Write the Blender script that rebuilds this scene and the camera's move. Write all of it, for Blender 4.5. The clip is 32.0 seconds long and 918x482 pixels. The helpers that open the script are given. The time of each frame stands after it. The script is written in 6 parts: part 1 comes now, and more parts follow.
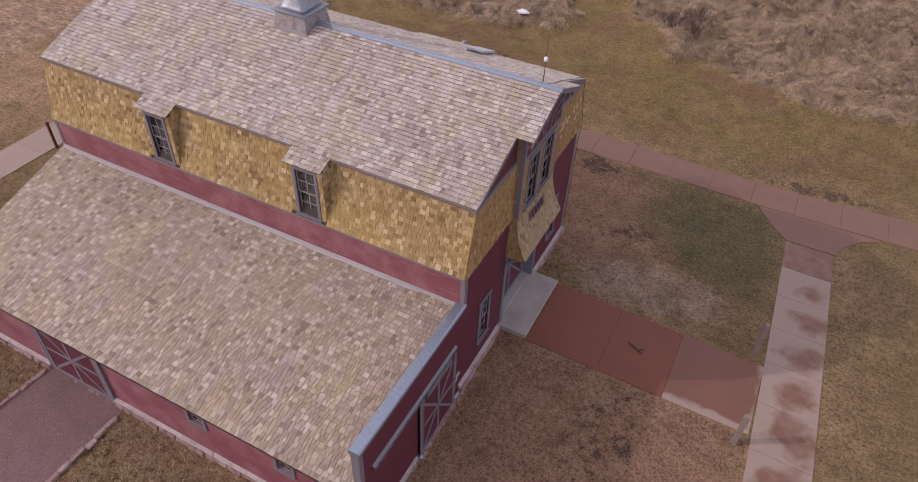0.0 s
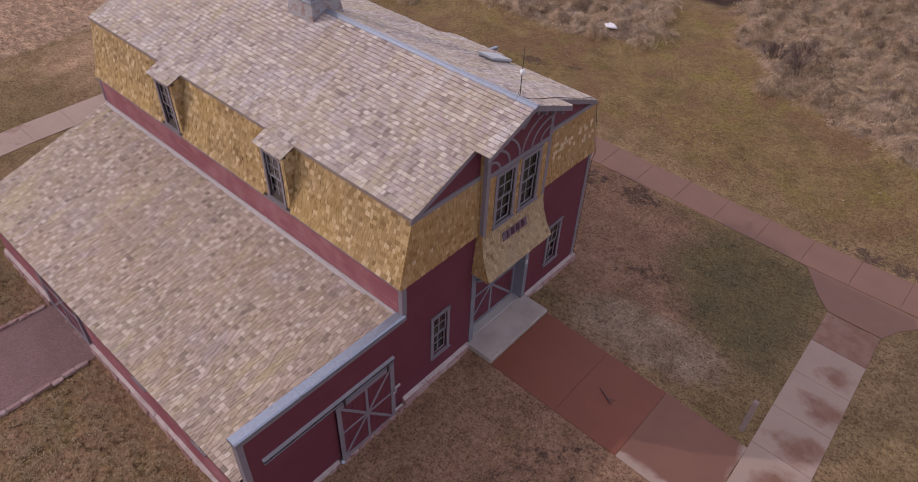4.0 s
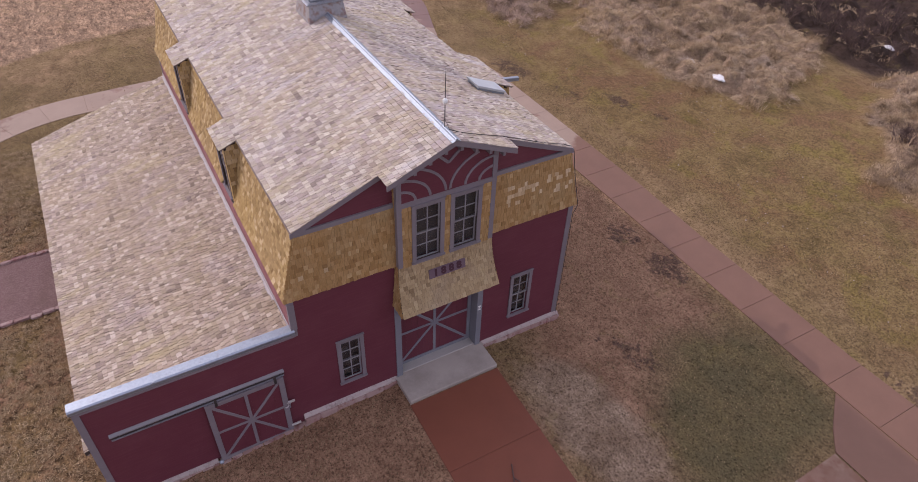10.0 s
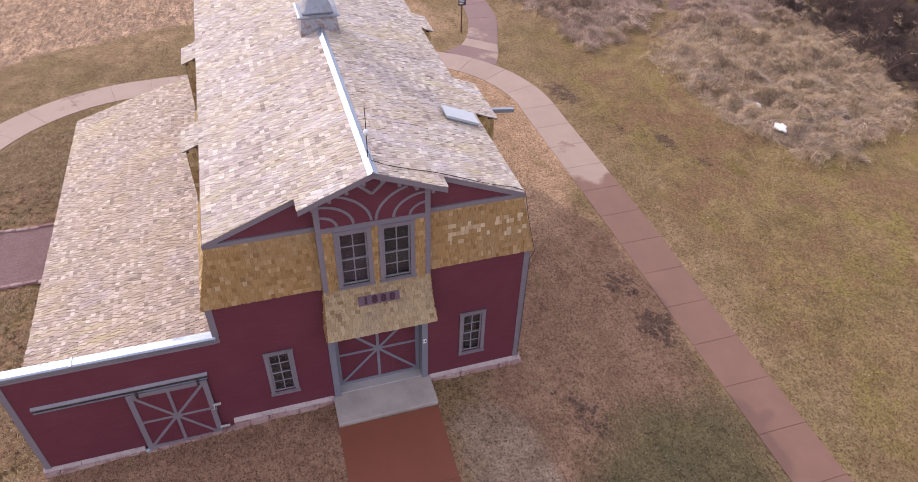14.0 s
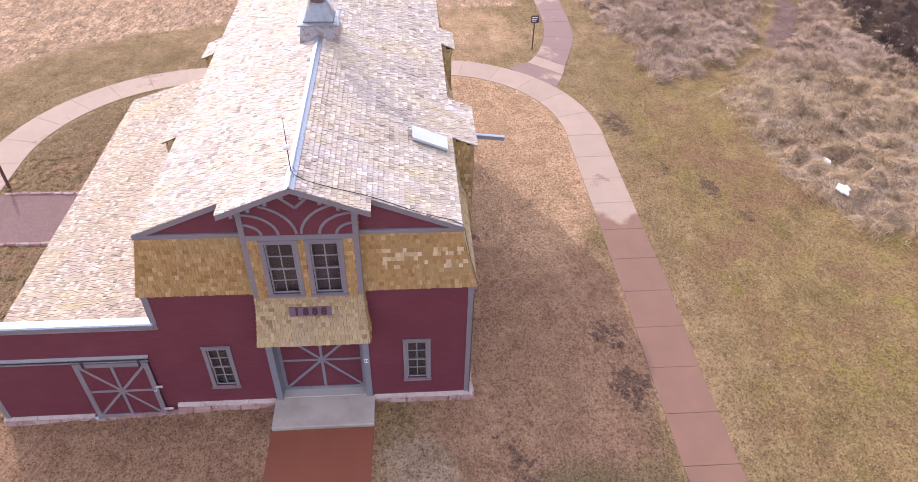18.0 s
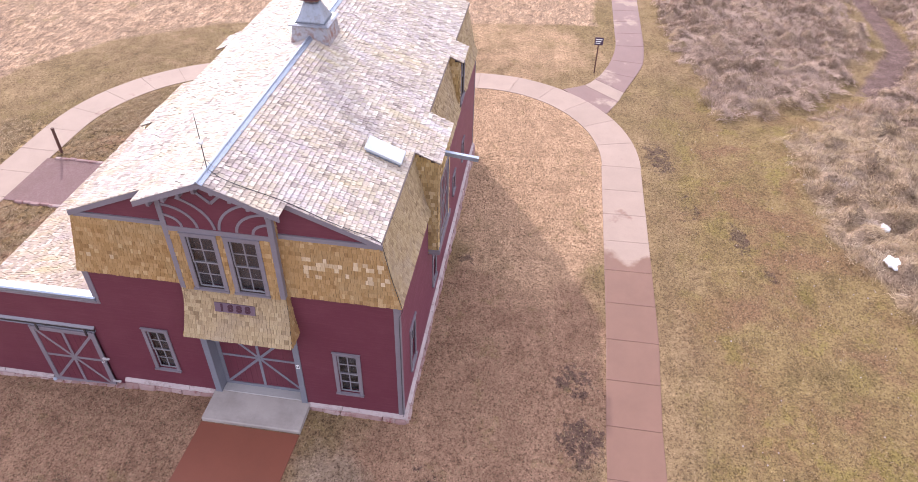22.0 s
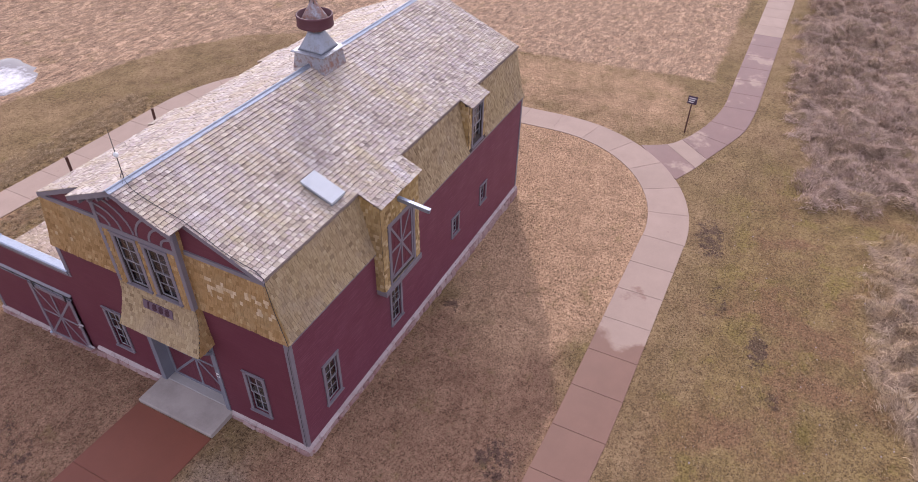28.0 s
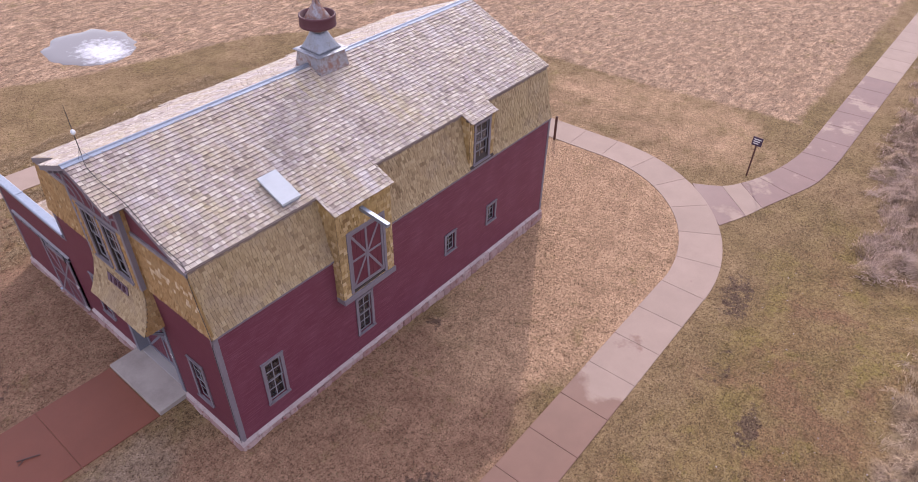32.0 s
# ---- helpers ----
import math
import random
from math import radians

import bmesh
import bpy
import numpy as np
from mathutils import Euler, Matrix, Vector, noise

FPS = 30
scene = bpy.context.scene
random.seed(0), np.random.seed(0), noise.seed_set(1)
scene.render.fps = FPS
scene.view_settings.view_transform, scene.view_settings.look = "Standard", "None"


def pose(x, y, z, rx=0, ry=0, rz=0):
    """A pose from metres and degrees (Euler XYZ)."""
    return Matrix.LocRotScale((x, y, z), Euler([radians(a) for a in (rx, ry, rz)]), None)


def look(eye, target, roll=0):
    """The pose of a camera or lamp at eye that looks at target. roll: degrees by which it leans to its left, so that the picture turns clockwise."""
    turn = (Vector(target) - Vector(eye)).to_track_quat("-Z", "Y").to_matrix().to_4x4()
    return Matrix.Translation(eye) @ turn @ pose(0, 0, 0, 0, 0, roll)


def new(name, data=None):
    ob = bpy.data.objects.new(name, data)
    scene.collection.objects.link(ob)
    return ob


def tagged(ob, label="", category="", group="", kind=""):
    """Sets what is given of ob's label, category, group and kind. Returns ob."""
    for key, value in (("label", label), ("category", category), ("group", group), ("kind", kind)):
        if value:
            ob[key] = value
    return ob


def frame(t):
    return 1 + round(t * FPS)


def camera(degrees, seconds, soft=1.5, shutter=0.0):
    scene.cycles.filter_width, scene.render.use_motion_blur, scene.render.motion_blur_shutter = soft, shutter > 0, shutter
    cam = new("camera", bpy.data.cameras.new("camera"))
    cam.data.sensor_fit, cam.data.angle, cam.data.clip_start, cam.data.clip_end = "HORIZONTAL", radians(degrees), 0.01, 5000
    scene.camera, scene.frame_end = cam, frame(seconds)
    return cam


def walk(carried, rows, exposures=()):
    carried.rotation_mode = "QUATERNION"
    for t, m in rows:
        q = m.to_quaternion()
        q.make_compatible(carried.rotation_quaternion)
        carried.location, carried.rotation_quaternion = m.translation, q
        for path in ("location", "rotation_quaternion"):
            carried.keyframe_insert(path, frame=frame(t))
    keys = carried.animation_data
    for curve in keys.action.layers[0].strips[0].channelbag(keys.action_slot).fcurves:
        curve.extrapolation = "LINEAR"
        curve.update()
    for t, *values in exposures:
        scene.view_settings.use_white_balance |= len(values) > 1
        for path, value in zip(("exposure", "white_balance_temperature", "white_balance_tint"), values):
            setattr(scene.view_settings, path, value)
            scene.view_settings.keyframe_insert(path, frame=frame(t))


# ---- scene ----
# ---------- camera ----------
# seconds, stops, white balance
EXPOSURES = [(0.0, 0.07, 6280, 20.5), (5.0, -0.02, 6280, 20.5), (9.0, 0.13, 6230, 20.3), (13.0, 0.62, 6130, 18), (17.0, 1.05, 6080, 15.5), (19.0, 1.30, 6030, 15), (21.0, 1.36, 6000, 15), (22.0, 1.33, 5980, 15), (23.0, 1.11, 5980, 15.7), (25.0, 0.90, 5980, 17), (28.0, 0.66, 6000, 20), (32.0, 0.75, 5980, 20)]
cam = camera(67.67, 32.0, soft=0.55)
# seconds, eye x y z, heading to the left from +y, pitch up, roll
PATH = [
    (0.0, 0.016, -0.347, 18.214, 25.779, -41.361, 2.733),
    (0.5, 0.511, 0.073, 18.197, 27.510, -41.622, 2.683),
    (1.0, 0.991, 0.507, 18.142, 29.250, -41.779, 2.618),
    (1.5, 1.449, 0.936, 18.087, 30.997, -41.866, 2.587),
    (2.0, 1.916, 1.361, 18.058, 32.863, -41.888, 2.546),
    (2.5, 2.362, 1.774, 18.064, 34.755, -41.837, 2.531),
    (4.5, 3.968, 3.619, 17.921, 41.747, -41.445, 2.615),
    (5.0, 4.327, 4.072, 17.908, 43.361, -41.304, 2.576),
    (5.5, 4.665, 4.546, 17.845, 45.015, -41.066, 2.507),
    (6.0, 4.977, 5.073, 17.776, 46.915, -41.021, 2.551),
    (6.5, 5.269, 5.584, 17.702, 48.390, -40.897, 2.485),
    (7.0, 5.529, 6.108, 17.650, 49.942, -40.810, 2.512),
    (7.5, 5.791, 6.627, 17.586, 51.647, -40.658, 2.428),
    (8.0, 6.065, 7.188, 17.529, 53.367, -40.557, 2.397),
    (8.5, 6.314, 7.723, 17.515, 54.837, -40.487, 2.364),
    (9.0, 6.538, 8.265, 17.531, 56.240, -40.450, 2.357),
    (9.5, 6.747, 8.803, 17.543, 57.710, -40.434, 2.322),
    (10.0, 6.951, 9.361, 17.558, 59.153, -40.389, 2.271),
    (10.5, 7.135, 9.983, 17.569, 60.707, -40.353, 2.219),
    (11.0, 7.273, 10.563, 17.606, 62.124, -40.375, 2.208),
    (11.5, 7.417, 11.155, 17.656, 63.704, -40.362, 2.194),
    (12.0, 7.535, 11.740, 17.712, 65.294, -40.385, 2.194),
    (12.5, 7.655, 12.381, 17.781, 67.012, -40.362, 2.140),
    (13.0, 7.760, 12.985, 17.843, 68.503, -40.380, 2.127),
    (13.5, 7.862, 13.592, 17.906, 70.081, -40.369, 2.074),
    (14.0, 7.938, 14.202, 17.964, 71.660, -40.376, 2.049),
    (14.5, 7.994, 14.853, 18.007, 73.326, -40.381, 2.000),
    (16.5, 8.097, 17.315, 18.135, 79.920, -40.305, 1.866),
    (17.0, 8.086, 17.928, 18.171, 81.463, -40.283, 1.837),
    (17.5, 8.047, 18.535, 18.186, 83.068, -40.224, 1.821),
    (18.0, 7.984, 19.149, 18.200, 84.770, -40.209, 1.808),
    (18.5, 7.922, 19.805, 18.178, 86.350, -40.127, 1.769),
    (19.0, 7.837, 20.411, 18.172, 87.910, -40.089, 1.757),
    (19.5, 7.727, 21.017, 18.131, 89.361, -40.015, 1.745),
    (20.0, 7.599, 21.614, 18.059, 90.721, -39.937, 1.734),
    (20.5, 7.430, 22.236, 17.989, 92.355, -39.874, 1.761),
    (21.0, 7.259, 22.820, 17.949, 93.937, -39.808, 1.775),
    (21.5, 7.096, 23.404, 17.942, 95.577, -39.693, 1.748),
    (22.0, 6.912, 23.978, 17.993, 97.151, -39.596, 1.759),
    (22.5, 6.720, 24.536, 18.044, 98.600, -39.511, 1.730),
    (23.0, 6.488, 25.114, 18.115, 100.163, -39.439, 1.724),
    (23.5, 6.265, 25.657, 18.164, 101.687, -39.340, 1.703),
    (24.0, 6.015, 26.195, 18.234, 103.207, -39.268, 1.654),
    (24.5, 5.749, 26.741, 18.287, 104.669, -39.202, 1.603),
    (25.0, 5.460, 27.298, 18.362, 106.409, -39.172, 1.602),
    (25.5, 5.173, 27.817, 18.427, 108.061, -39.131, 1.598),
    (27.5, 3.910, 29.858, 18.728, 114.389, -39.052, 1.389),
    (28.0, 3.567, 30.356, 18.788, 115.900, -39.040, 1.330),
    (28.5, 3.200, 30.840, 18.814, 117.435, -39.021, 1.301),
    (29.0, 2.789, 31.339, 18.826, 119.155, -39.033, 1.264),
    (29.5, 2.388, 31.799, 18.815, 120.754, -39.012, 1.233),
    (30.0, 1.958, 32.250, 18.786, 122.372, -39.023, 1.239),
    (30.5, 1.510, 32.688, 18.769, 124.083, -39.011, 1.244),
    (31.0, 1.022, 33.121, 18.788, 125.768, -38.987, 1.278),
    (31.5, 0.554, 33.505, 18.768, 127.284, -38.945, 1.332),
    (32.0, 0.078, 33.848, 18.722, 128.702, -38.885, 1.386),
]
walk(cam, [(t, pose(x, y, z, 0, 0, yaw) @ pose(0, 0, 0, 90 + pitch) @ pose(0, 0, 0, 0, 0, roll)) for t, x, y, z, yaw, pitch, roll in PATH], EXPOSURES)

# ---------- daylight: thin high cloud, low sun behind the barn ----------
SUN_AZ, SUN_EL = math.atan2(-0.52, -0.855), radians(30)
world = bpy.data.worlds.new("sky")
scene.world = world
world.use_nodes = True
wn = world.node_tree.nodes
sky = wn.new("ShaderNodeTexSky")
sky.sky_type, sky.sun_disc = "NISHITA", False
sky.sun_elevation, sky.sun_rotation = SUN_EL, radians(90) - SUN_AZ
sky.air_density, sky.dust_density, sky.ozone_density = 1.0, 3.0, 1.5
# thin bright cloud veils the blue
veil = wn.new("ShaderNodeMix")
veil.data_type = "RGBA"
veil.inputs[0].default_value = 0.6
veil.inputs[7].default_value = (7.1, 6.75, 7.1, 1)
world.node_tree.links.new(sky.outputs[0], veil.inputs[6])
world.node_tree.links.new(veil.outputs[2], wn["Background"].inputs[0])
wn["Background"].inputs[1].default_value = 0.15
sun = new("sun", bpy.data.lights.new("sun", "SUN"))
sun.data.energy, sun.data.angle, sun.data.color = 1.5, radians(0.6), (1.0, 0.93, 0.84)
sun.matrix_world = look((0, 0, 0), (-math.cos(SUN_AZ) * math.cos(SUN_EL), -math.sin(SUN_AZ) * math.cos(SUN_EL), -math.sin(SUN_EL)))


# ---------- materials ----------
class Nodes:
    """Short names for building a node material."""

    def __init__(self, name, rough=0.8, metal=0.0, spec=0.3):
        self.mat = bpy.data.materials.new(name)
        self.mat.use_nodes = True
        self.t = self.mat.node_tree
        self.b = self.t.nodes["Principled BSDF"]
        self.b.inputs["Roughness"].default_value = rough
        self.b.inputs["Metallic"].default_value = metal
        self.b.inputs["Specular IOR Level"].default_value = spec

    def n(self, kind, **sets):
        node = self.t.nodes.new("ShaderNode" + kind)
        for key, value in sets.items():
            node.inputs[key].default_value = value
        return node

    def to(self, a, b):
        self.t.links.new(a, b)

    def pos(self, scale=(1, 1, 1)):
        m = self.n("Mapping")
        m.inputs["Scale"].default_value = scale
        self.to(self.n("NewGeometry").outputs["Position"], m.inputs[0])
        return m.outputs[0]

    def noise(self, scale, detail=4.0, rough=0.6, vec=None, stretch=(1, 1, 1)):
        x = self.n("TexNoise", Scale=scale, Detail=detail, Roughness=rough)
        self.to(vec if vec else self.pos(stretch), x.inputs["Vector"])
        return x.outputs["Fac"]

    def ramp(self, fac, *stops):
        r = self.n("ValToRGB")
        e = r.color_ramp.elements
        while len(e) < len(stops):
            e.new(0.5)
        for el, (p, c) in zip(e, stops):
            el.position, el.color = p, (*c, 1)
        self.to(fac, r.inputs[0])
        return r.outputs[0]

    def span(self, fac, a, b, lo=0.0, hi=1.0):
        m = self.n("MapRange")
        for i, v in zip((1, 2, 3, 4), (a, b, lo, hi)):
            m.inputs[i].default_value = v
        self.to(fac, m.inputs[0])
        return m.outputs[0]

    def mix(self, fac, a, b, how="MIX"):
        m = self.t.nodes.new("ShaderNodeMix")
        m.data_type, m.blend_type = "RGBA", how
        for value, i in ((fac, 0), (a, 6), (b, 7)):
            if isinstance(value, (int, float)):
                m.inputs[i].default_value = value
            elif isinstance(value, tuple):
                m.inputs[i].default_value = (*value, 1)
            else:
                self.to(value, m.inputs[i])
        return m.outputs[2]

    def math(self, op, a, b=0.0):
        m = self.t.nodes.new("ShaderNodeMath")
        m.operation = op
        for i, value in enumerate((a, b)):
            if isinstance(value, (int, float)):
                m.inputs[i].default_value = value
            else:
                self.to(value, m.inputs[i])
        return m.outputs[0]

    def bump(self, height, strength=0.3, dist=0.01):
        b = self.n("Bump", Strength=strength, Distance=dist)
        self.to(height, b.inputs["Height"])
        self.to(b.outputs[0], self.b.inputs["Normal"])

    def color(self, c):
        self.to(c, self.b.inputs["Base Color"])

    def rough(self, r):
        self.to(r, self.b.inputs["Roughness"])

    def random(self, island):
        return self.n("NewGeometry").outputs["Random Per Island"] if island else self.n("ObjectInfo").outputs["Random"]

    def attr(self, name):
        a = self.t.nodes.new("ShaderNodeAttribute")
        a.attribute_name = name
        return a.outputs["Fac"]


def shingle_mat(name, stops, warm, cool, island, rough=0.7, spec=0.33, streaks=()):
    """Cedar shingles: a colour of its own for each, grain down the slope, warm and grey patches of weathering."""
    m = Nodes(name, rough, 0, spec)
    c = m.ramp(m.random(island), *stops)
    c = m.mix(m.span(m.noise(0.5, 4, 0.6), 0.48, 0.66, 0, 0.6), c, m.mix(0.5, c, warm))
    c = m.mix(m.span(m.noise(0.8, 5, 0.65, stretch=(1.3, 1, 1)), 0.52, 0.68, 0, 0.7), c, m.mix(0.55, c, cool))
    grain = m.noise(38, 3, 0.65, stretch=(1, 1, 0.15))
    c = m.mix(m.span(grain, 0.42, 0.7, 0.0, 0.4), c, m.mix(1.0, c, (0.5, 0.46, 0.44), "MULTIPLY"))
    c = m.mix(m.span(m.noise(9, 4, 0.7), 0.56, 0.72, 0, 0.35), c, m.mix(1.0, c, (0.6, 0.56, 0.54), "MULTIPLY"))
    if streaks:
        for k, (tint, amount) in enumerate(streaks):
            run = m.noise(1.7 + k * 0.6, 5, 0.65, stretch=(1, 0.16, 0.16))
            c = m.mix(m.math("MULTIPLY", m.span(run, 0.50, 0.64), m.span(m.noise(0.33 + k * 0.14, 3, 0.6), 0.40, 0.62, 0, amount)), c, tint)
    m.color(c)
    m.bump(grain, 0.4, 0.005)
    return m.mat


ROOF_STOPS = ((0.0, (0.233, 0.184, 0.163)), (0.06, (0.316, 0.252, 0.221)), (0.22, (0.431, 0.349, 0.315)), (0.36, (0.373, 0.316, 0.249)), (0.52, (0.472, 0.396, 0.323)), (0.66, (0.423, 0.341, 0.331)), (0.86, (0.53, 0.456, 0.384)), (1.0, (0.596, 0.528, 0.469)))
WING_STOPS = ((0.0, (0.20, 0.147, 0.12)), (0.06, (0.28, 0.21, 0.17)), (0.26, (0.385, 0.295, 0.24)), (0.42, (0.325, 0.255, 0.187)), (0.62, (0.405, 0.31, 0.26)), (0.85, (0.46, 0.36, 0.29)), (1.0, (0.56, 0.46, 0.395)))
# streaks down the slope; the pale lilac one also paints in the roof's sheen
RUNS = (((0.44, 0.355, 0.18), 0.55), ((0.53, 0.485, 0.51), 0.6), ((0.20, 0.15, 0.14), 0.4))
# the two palest amber stops also hold highlights of the grazing sun
AMBER_STOPS = ((0.0, (0.20, 0.12, 0.05)), (0.10, (0.27, 0.175, 0.075)), (0.5, (0.34, 0.225, 0.10)), (0.85, (0.41, 0.285, 0.14)), (1.0, (0.52, 0.385, 0.23)))
DULL_STOPS = ((0.0, (0.21, 0.14, 0.078)), (0.10, (0.285, 0.20, 0.112)), (0.5, (0.345, 0.25, 0.145)), (0.9, (0.375, 0.275, 0.16)), (1.0, (0.41, 0.31, 0.185)))
roof_one = shingle_mat("weathered roof shingle", ROOF_STOPS, (0.50, 0.39, 0.23), (0.42, 0.362, 0.39), False, 0.72, 0.27, streaks=RUNS)
roof_many = shingle_mat("weathered roof shingles", ROOF_STOPS, (0.50, 0.39, 0.23), (0.42, 0.362, 0.39), True, 0.72, 0.27, streaks=RUNS)
wing_one = shingle_mat("brown wing roof shingle", WING_STOPS, (0.38, 0.275, 0.15), (0.33, 0.255, 0.275), False, 0.72, 0.3, streaks=RUNS[:1])
wing_many = shingle_mat("brown wing roof shingles", WING_STOPS, (0.38, 0.275, 0.15), (0.33, 0.255, 0.275), True, 0.72, 0.3, streaks=RUNS[:1])
HONEY_STOPS = ((0.0, (0.22, 0.122, 0.048)), (0.10, (0.285, 0.166, 0.068)), (0.5, (0.325, 0.196, 0.084)), (0.9, (0.36, 0.222, 0.10)), (1.0, (0.44, 0.30, 0.155)))
honey_one = shingle_mat("honey wall shingle", HONEY_STOPS, (0.40, 0.215, 0.068), (0.32, 0.24, 0.13), False, 0.75, 0.2)
honey_many = shingle_mat("honey wall shingles", HONEY_STOPS, (0.40, 0.215, 0.068), (0.32, 0.24, 0.13), True, 0.75, 0.2)
amber_one = shingle_mat("amber wall shingle", AMBER_STOPS, (0.48, 0.32, 0.10), (0.26, 0.18, 0.10), False, 0.75, 0.2)
amber_many = shingle_mat("amber wall shingles", AMBER_STOPS, (0.48, 0.32, 0.10), (0.26, 0.18, 0.10), True, 0.75, 0.2)
dull_one = shingle_mat("dull wall shingle", DULL_STOPS, (0.36, 0.27, 0.13), (0.26, 0.20, 0.16), False, 0.75, 0.2)
dull_many = shingle_mat("dull wall shingles", DULL_STOPS, (0.36, 0.27, 0.13), (0.26, 0.20, 0.16), True, 0.75, 0.2)


PALE_STOPS = ((0.0, (0.42, 0.30, 0.175)), (0.5, (0.50, 0.365, 0.225)), (1.0, (0.58, 0.44, 0.29)))
pale_one = shingle_mat("fresh repair shingle", PALE_STOPS, (0.6, 0.45, 0.3), (0.5, 0.4, 0.3), False, 0.75, 0.2)


def paint(name, base, worn, rough=0.55, spec=0.35, scale=3.0, blotch=0.45, streaky=0.4):
    m = Nodes(name, rough, 0, spec)
    c = m.mix(m.span(m.noise(scale * 0.4, 5), 0.45, 0.75, 0, blotch), base, worn)
    streak = m.noise(6, 5, 0.7, stretch=(0.2, 0.2, 5))
    c = m.mix(m.span(streak, 0.5, 0.72, 0, streaky), c, worn)
    c = m.mix(m.span(m.noise(26, 4, 0.7), 0.55, 0.75, 0, 0.3), c, tuple(v * 0.6 for v in base))
    m.color(c)
    m.bump(m.noise(45, 3, stretch=(0.3, 0.3, 2)), 0.15, 0.002)
    return m.mat


# on shingle butts this dark colour paints in the shadow line under each course
end_grain = paint("weathered end grain", (0.175, 0.13, 0.117), (0.24, 0.185, 0.16), 0.9)
red = paint("barn red paint", (0.105, 0.022, 0.036), (0.15, 0.046, 0.06), blotch=0.3)
red_faded = paint("faded barn red paint", (0.19, 0.055, 0.07), (0.42, 0.225, 0.235))
red_side = paint("weathered barn red paint", (0.122, 0.028, 0.047), (0.225, 0.092, 0.122), blotch=0.2, streaky=0.75)
red_dark = paint("red door boards", (0.105, 0.022, 0.036), (0.14, 0.038, 0.05))
grey = paint("grey trim paint", (0.17, 0.145, 0.165), (0.23, 0.20, 0.215), 0.6)
grey_blue = paint("blue grey trim paint", (0.16, 0.16, 0.19), (0.22, 0.22, 0.24), 0.6)
muntin_mat = paint("pale grey sash paint", (0.215, 0.20, 0.22), (0.27, 0.25, 0.265), 0.6)
deck_mat = paint("roof boards", (0.055, 0.04, 0.036), (0.08, 0.06, 0.05), 0.9)
post_mat = paint("brown post paint", (0.10, 0.045, 0.035), (0.14, 0.08, 0.06), 0.7)
white_mat = paint("white paint", (0.7, 0.7, 0.7), (0.6, 0.6, 0.6), 0.6)
# also gives the dim rooms behind the panes their darkness
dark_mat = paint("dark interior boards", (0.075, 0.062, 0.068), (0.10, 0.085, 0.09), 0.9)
sign_mat = paint("dark sign", (0.055, 0.032, 0.058), (0.075, 0.05, 0.08), 0.5)


def metal(name, base, rust, amount, rough=0.38):
    m = Nodes(name, rough, 0.85, 0.5)
    f = m.span(m.noise(3.5, 6, 0.7), 0.62 - amount * 0.3, 0.74 - amount * 0.2)
    m.color(m.mix(f, m.mix(m.span(m.noise(14, 4), 0.4, 0.7), base, tuple(v * 0.87 for v in base)), rust))
    m.rough(m.math("ADD", m.math("MULTIPLY", f, 0.4), rough))
    m.to(m.span(f, 0, 1, 0.85, 0.1), m.b.inputs["Metallic"])
    m.bump(m.noise(20, 4), 0.1, 0.003)
    return m.mat


zinc = metal("galvanised sheet", (0.34, 0.375, 0.45), (0.28, 0.285, 0.32), 0.1, 0.5)
zinc_old = metal("rust stained zinc", (0.34, 0.33, 0.36), (0.25, 0.12, 0.085), 0.8, 0.55)
zinc_dull = metal("dull weathered zinc", (0.30, 0.31, 0.35), (0.26, 0.24, 0.25), 0.3, 0.5)
zinc_base = metal("zinc with rust runs", (0.37, 0.36, 0.385), (0.27, 0.14, 0.105), 0.5, 0.55)
band_mat = paint("maroon band paint", (0.085, 0.028, 0.036), (0.12, 0.05, 0.052), 0.6)
numeral_mat = paint("dark red numerals", (0.055, 0.018, 0.030), (0.075, 0.03, 0.04), 0.7)
board_mat = paint("mauve board paint", (0.125, 0.08, 0.105), (0.155, 0.105, 0.13), 0.7)
flash_mat = paint("pale painted flashing", (0.40, 0.36, 0.365), (0.31, 0.27, 0.275), 0.6)
timber_mat = paint("weathered grey timber", (0.22, 0.165, 0.145), (0.30, 0.235, 0.21), 0.85, scale=8)
lid_mat = paint("pale painted sheet", (0.46, 0.475, 0.50), (0.38, 0.39, 0.41), 0.45)
iron = metal("dark iron", (0.08, 0.075, 0.08), (0.10, 0.06, 0.05), 0.2, 0.5)

glass = Nodes("window glass", 0.03, 0, 0.5)
glass.b.inputs["Transmission Weight"].default_value = 1.0
glass.b.inputs["IOR"].default_value = 1.45
glass.b.inputs["Base Color"].default_value = (0.85, 0.87, 0.9, 1)
glass = glass.mat


